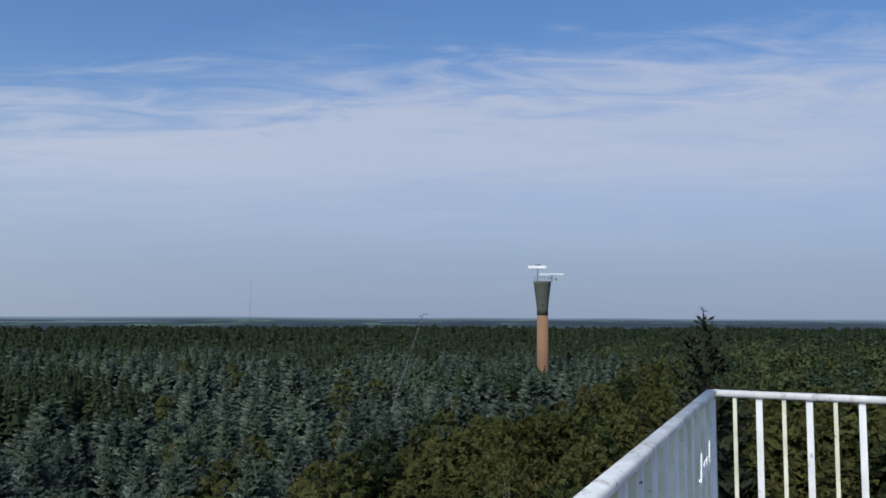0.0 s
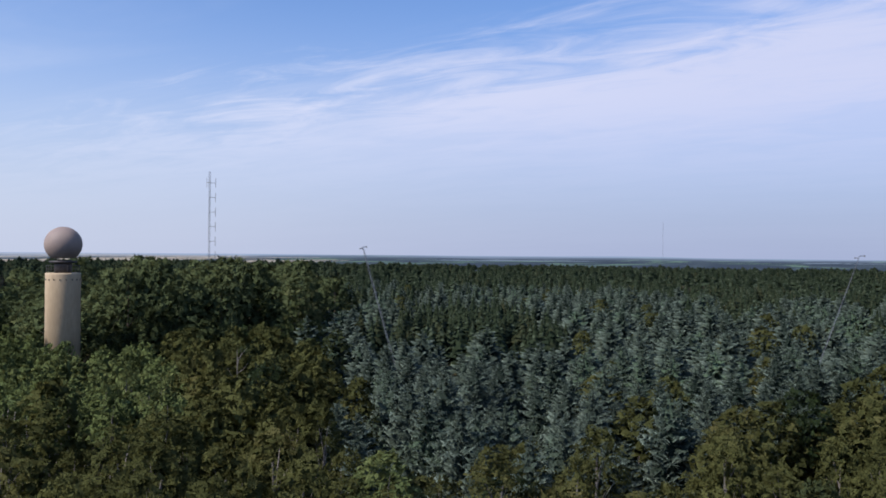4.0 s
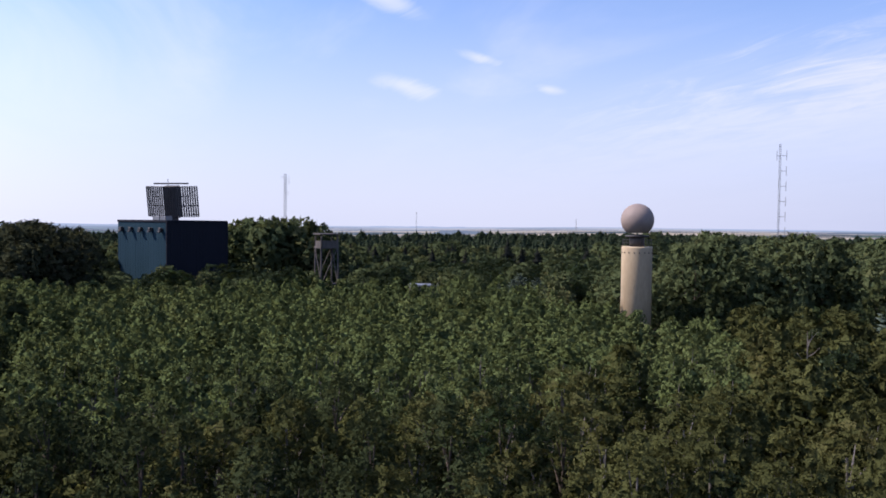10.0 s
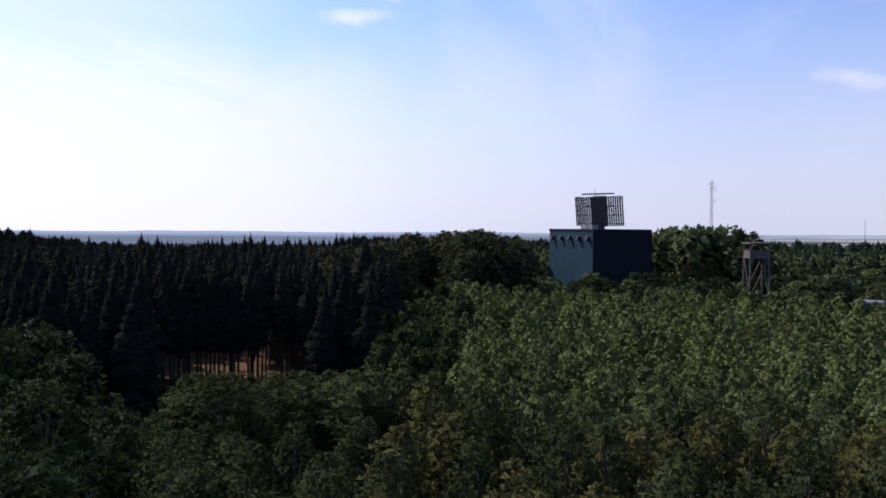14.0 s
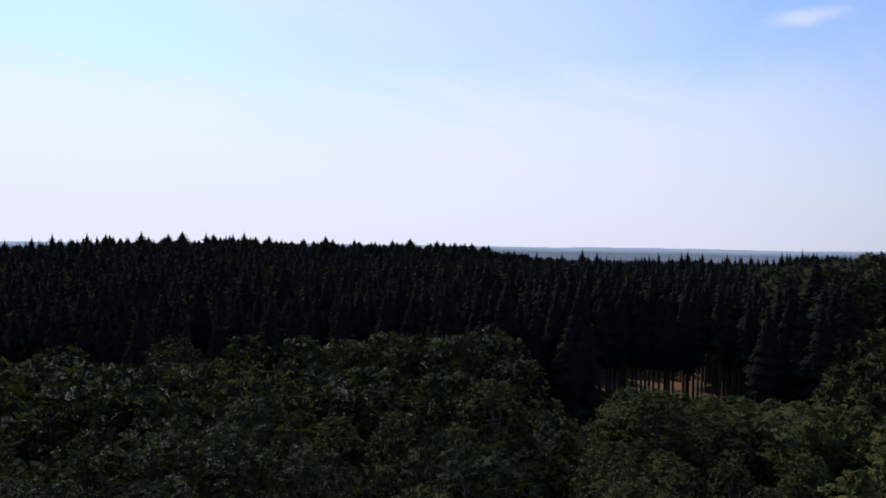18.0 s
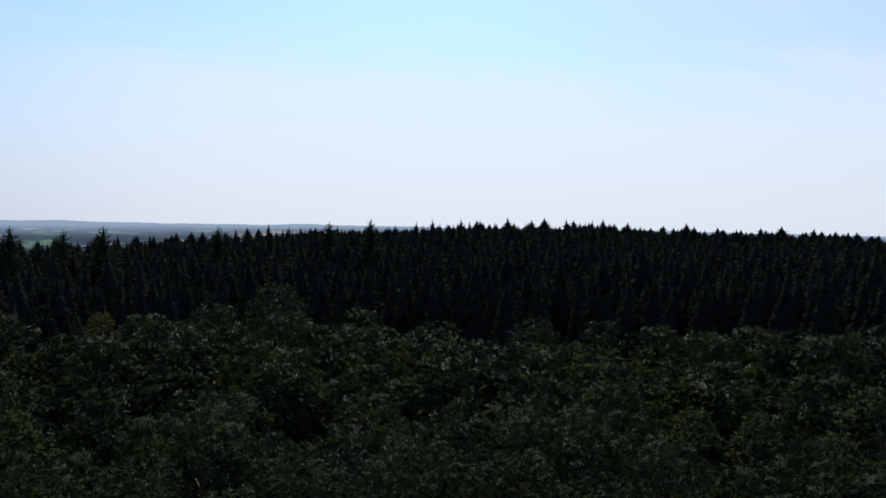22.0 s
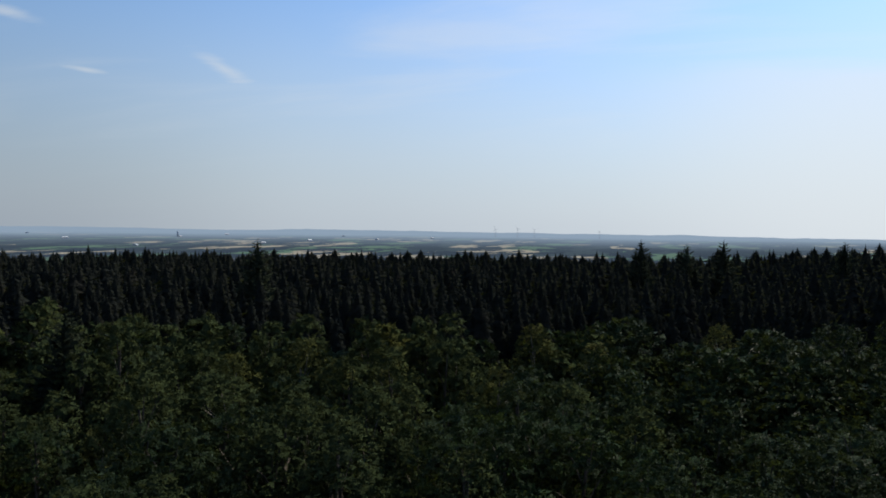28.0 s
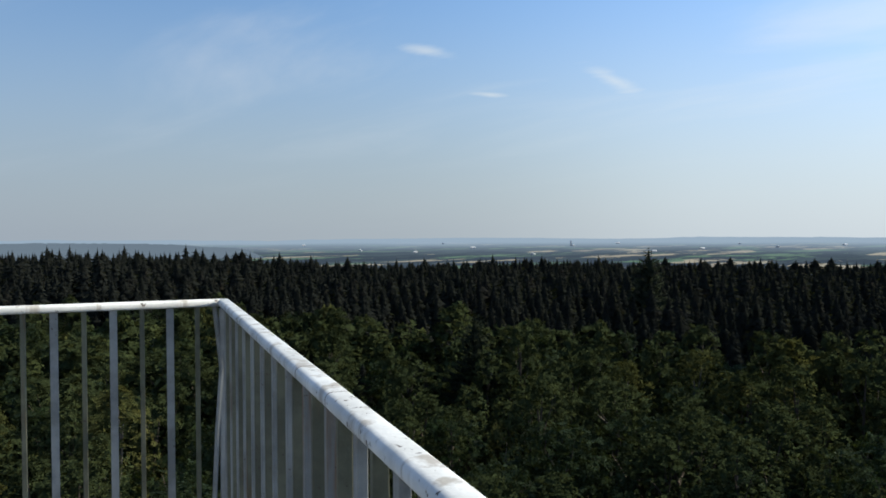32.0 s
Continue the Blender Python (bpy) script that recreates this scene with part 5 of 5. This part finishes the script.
def timber_tower():
    r = 172.0
    at = spot(77.15, r)
    g = ground_z(at[0], at[1])
    h = 22.95 + r * math.tan(radians(-0.95)) - g
    top = thing("timber_tower", "weathered grey timber lookout tower with a roofed hut", "tower", (at[0], at[1], g), turn=77.15 + 20)
    s = 1.8
    for x in (-s, s):
        for y in (-s, s):
            part("post", rod(bmesh.new(), (x * 1.15, y * 1.15, -0.2), (x, y, h - 0.4), 0.24, 0.2, 8), TIMBER, top)
    for z0, z1 in ((0.3, 5.0), (5.0, 9.5), (9.5, h - 3.2)):
        for sx, sy in ((1, 0), (0, 1), (-1, 0), (0, -1)):
            p = lambda t, z: (sx * s * 1.05 + (t * s if sy else 0), sy * s * 1.05 + (t * s if sx else 0), z)
            part("brace", rod(bmesh.new(), p(-1, z0), p(1, z1), 0.12, sides=6), TIMBER, top)
            part("beam", rod(bmesh.new(), p(-1, z1), p(1, z1), 0.14, sides=6), TIMBER, top)
    part("floor_deck", box(bmesh.new(), -s - 0.3, -s - 0.3, h - 3.3, s + 0.3, s + 0.3, h - 3.0, 0.03), TIMBER, top)
    for sx, sy in ((1, 0), (0, 1), (-1, 0), (0, -1)):
        x, y = sx * (s + 0.05), sy * (s + 0.05)
        part("wall_panel", box(bmesh.new(), x - (0.06 if sx else s), y - (0.06 if sy else s), h - 3.0, x + (0.06 if sx else s), y + (0.06 if sy else s), h - 1.7), TIMBER, top)
    part("roof", box(bmesh.new(), -s - 0.5, -s - 0.5, h - 0.4, s + 0.5, s + 0.5, h - 0.1, 0.05), TIMBER, top)


timber_tower()


def flat_roofed_building():
    """A low service building, of which little more than the pale roof shows over the young trees."""
    at = spot(69.9, 160)
    g = ground_z(at[0], at[1])
    h = 22.95 + 160 * math.tan(radians(-4.6)) - g
    top = thing("service_building", "low building with a pale flat roof among the trees", "building", (at[0], at[1], g), turn=75)
    part("wall", box(bmesh.new(), -3.4, -2.2, -0.2, 3.4, 2.2, h - 0.35), TIMBER, top)
    part("roof", box(bmesh.new(), -3.7, -2.5, h - 0.35, 3.7, 2.5, h, 0.04), STEEL, top, "pale grey roof slab")
    part("door", box(bmesh.new(), -0.5, -2.26, 0.0, 0.5, -2.19, 2.0), DARK_STEEL, top)


flat_roofed_building()


# ---- the distance: farmland and hills far beyond the woods ----
HAZE_GLOW = 1.05


def distance_material(name, fields, near_haze=0.06):
    m, tree, out = material(name)
    here = place(tree)
    low = node(tree, "ShaderNodeMapping", {0: here, 2: (0, 0, radians(-205)), 3: (0.0080, 0.0032, 0.02)}).outputs[0]
    tone = noise_at(tree, low, 1.0, 6.0, 0.7)
    # base tones are blued towards the haze
    colour = mix(tree, ramp(tree, tone, 0.38, 0.62), (0.022, 0.034, 0.040, 1), (0.045, 0.062, 0.060, 1))
    if fields:
        bent = node(tree, "ShaderNodeMapping", {0: here, 2: (0, 0, radians(-200)), 3: (0.0068, 0.0024, 0.0)}).outputs[0]
        cell = node(tree, "ShaderNodeTexVoronoi", {"Vector": bent, "Scale": 1.0, "Randomness": 1.0}, distance="MANHATTAN")
        pick = node(tree, "ShaderNodeSeparateColor", {0: cell.outputs["Color"]})
        stubble = ramp(tree, vec(tree, "DOT_PRODUCT", vec(tree, "NORMALIZE", here).outputs[0], tuple(way(64, 0))).outputs["Value"], 0.88, 0.97)
        tone = maths(tree, "SUBTRACT", tone, maths(tree, "MULTIPLY", stubble, 0.09))
        north = ramp(tree, vec(tree, "DOT_PRODUCT", vec(tree, "NORMALIZE", here).outputs[0], tuple(way(0, 0))).outputs["Value"], 0.6, 0.9, 0.0, 0.34)
        chosen = maths(tree, "ADD", maths(tree, "SUBTRACT", pick.outputs[0], north), maths(tree, "MULTIPLY", stubble, 0.32))
        colour = mix(tree, ramp(tree, chosen, 0.66, 0.67), colour, (0.29, 0.245, 0.17, 1))
        colour = mix(tree, ramp(tree, maths(tree, "SUBTRACT", pick.outputs[1], maths(tree, "MULTIPLY", stubble, 0.4)), 0.70, 0.71), colour, (0.072, 0.125, 0.070, 1))
        colour = mix(tree, ramp(tree, tone, 0.475, 0.490), colour, (0.008, 0.015, 0.024, 1))
    skin = node(tree, "ShaderNodeBsdfDiffuse", {0: colour})
    # haze is painted in as blue emission that grows with distance
    air = node(tree, "ShaderNodeEmission", {0: (0.32, 0.43, 0.60, 1), 1: HAZE_GLOW})
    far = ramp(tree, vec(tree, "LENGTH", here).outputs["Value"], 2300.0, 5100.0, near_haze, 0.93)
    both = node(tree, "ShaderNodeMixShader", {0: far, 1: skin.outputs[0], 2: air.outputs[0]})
    tree.links.new(both.outputs[0], out.inputs[0])
    return m


def backdrop():
    steps, verts, faces = 720, [], []
    for i in range(steps):
        w = 360 * i / steps
        x, y, _ = spot(w, 4860)
        c, s = math.cos(radians(w)), math.sin(radians(w))
        up = -0.48 + 0.10 * noise.noise((c * 5, s * 5, 1.0)) + 0.07 * noise.noise((c * 22, s * 22, 4.0)) + 0.03 * noise.noise((c * 110, s * 110, 9.0))
        verts += [(x, y, -160.0), (x, y, 22.95 + 4860 * math.tan(radians(up)))]
    for i in range(steps):
        j = (i + 1) % steps
        faces.append((2 * i, 2 * j, 2 * j + 1, 2 * i + 1))
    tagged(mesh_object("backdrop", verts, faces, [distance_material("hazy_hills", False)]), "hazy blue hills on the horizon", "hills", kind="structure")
    # low wooded ridges before them
    outline = ((-60, -0.70), (-17, -0.66), (-2, -0.64), (4, -0.60), (8, -0.74), (14, -0.68), (25, -0.62), (29, -0.66), (36, -0.74), (48, -1.0), (62, -1.3), (66, -0.74), (68.5, -0.66), (71, -1.2),
               (98, -1.1), (108, -0.86), (118, -0.80), (128, -0.86), (140, -1.2), (150, -3.0), (236, -3.0), (240, -1.15), (245, -0.76), (252, -0.62), (262, -0.60), (300, -0.70))
    verts, faces, steps = [], [], 2400
    for i in range(steps + 1):
        w = -60 + 360 * i / steps
        x, y, _ = spot(w, 2500)
        up = between(w, *outline) + 0.045 * noise.noise((w * 0.5, 2.0, 0.0)) + 0.035 * noise.noise((w * 3.1, 7.0, 0.0)) + 0.022 * abs(noise.noise((w * 13.0, 5.0, 0.0)))
        verts += [(x, y, -160.0), (x, y, 22.95 + 2500 * math.tan(radians(up)))]
    for i in range(steps):
        faces.append((2 * i, 2 * i + 2, 2 * i + 3, 2 * i + 1))
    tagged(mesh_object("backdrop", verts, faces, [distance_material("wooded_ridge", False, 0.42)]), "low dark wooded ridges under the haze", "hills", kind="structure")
    # the plain before the hills
    radii = [1250, 1400, 1600, 1850, 2150, 2500, 2900, 3400, 4000, 4850]
    verts, faces, steps = [], [], 240
    for r in radii:
        for i in range(steps):
            x, y, _ = spot(360 * i / steps, r)
            verts.append((x, y, ground_z(x, y) + 2.5 * ease(r, 1250, 1500) - 0.5))
    for k in range(len(radii) - 1):
        for i in range(steps):
            j = (i + 1) % steps
            faces.append((k * steps + i, (k + 1) * steps + i, (k + 1) * steps + j, k * steps + j))
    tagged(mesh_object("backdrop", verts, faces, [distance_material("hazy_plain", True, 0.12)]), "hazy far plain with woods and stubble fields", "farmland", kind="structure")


backdrop()


# ---- farms and wind turbines on the plain ----
# white greyed and blued towards the haze
FARM_WHITE = plain("farm_white", (0.40, 0.43, 0.47), (0.33, 0.35, 0.39), 0.1, 0.8)
FARM_ROOF = plain("farm_roof", (0.50, 0.51, 0.53), (0.62, 0.61, 0.60), 0.1, 0.8)


def farm(yaw, r, length, turn, tall=0.0):
    x, y, _ = spot(yaw, r * 1.3)
    z, length = ground_z(x, y) + 1.0, length * 0.34
    top = thing("farm_building", "distant white farm building with a grey roof" if not tall else "distant farm with a pale silo", "building", (x, y, z), turn=turn)
    part("wall", box(bmesh.new(), -length / 2, -7, 0, length / 2, 7, 4), FARM_WHITE, top)
    bm = bmesh.new()
    a = [bm.verts.new(p) for p in ((-length / 2 - 0.5, -7.6, 3.9), (-length / 2 - 0.5, 7.6, 3.9), (-length / 2 - 0.5, 0, 7.5))]
    b = [bm.verts.new((v.co.x + length + 1, v.co.y, v.co.z)) for v in a]
    bm.faces.new(a), bm.faces.new(list(reversed(b)))
    for i in range(3):
        bm.faces.new((a[i], b[i], b[(i + 1) % 3], a[(i + 1) % 3]))
    bmesh.ops.recalc_face_normals(bm, faces=bm.faces)
    part("roof", bm, FARM_ROOF, top)
    if tall:
        part("silo", lathe(bmesh.new(), ((4, 0), (4, tall), (2.5, tall + 2), (0.4, tall + 2.4)), 16, (length / 2 + 8, 0)), FARM_WHITE, top)


for yaw, r, length, turn, tall in ((211.0, 2300, 40, 20, 0), (207.8, 2500, 55, 70, 0), (219.5, 2100, 36, 110, 0), (223.8, 2600, 60, 40, 0), (228.0, 2200, 34, 10, 0), (216.6, 2900, 30, 60, 24),
                                   (203.0, 2700, 45, 100, 0), (232.0, 2400, 50, 130, 0), (205.4, 3200, 70, 120, 0), (199.0, 3000, 50, 80, 0), (213.5, 3300, 65, 30, 0), (226.0, 3300, 60, 140, 0), (236.0, 3000, 40, 60, 0)):
    farm(yaw, r, length, turn, tall)


def turbine(yaw, r, height):
    x, y, _ = spot(yaw, r)
    z = ground_z(x, y)
    top = thing("wind_turbine", "faint white wind turbine on the horizon", "wind turbine", (x, y, z), "wind turbines", turn=yaw)
    part("tower", rod(bmesh.new(), (0, 0, 0), (0, 0, height), 1.1, 0.6, 10), FARM_WHITE, top)
    part("nacelle", box(bmesh.new(), -1.5, -4, height - 1.2, 1.5, 3, height + 1.8, 0.3), FARM_WHITE, top)
    for i in range(3):
        a = radians(120 * i + 25 + yaw * 9)
        part("blade", rod(bmesh.new(), (0, -4.5, height), (height * 0.5 * math.sin(a), -4.5, height + height * 0.5 * math.cos(a)), 0.5, 0.2, 6), FARM_WHITE, top)


for yaw, r, height in ((194.4, 4500, 46), (192.8, 4400, 46), (191.6, 4550, 44), (187.0, 4600, 42)):
    turbine(yaw, r, height)
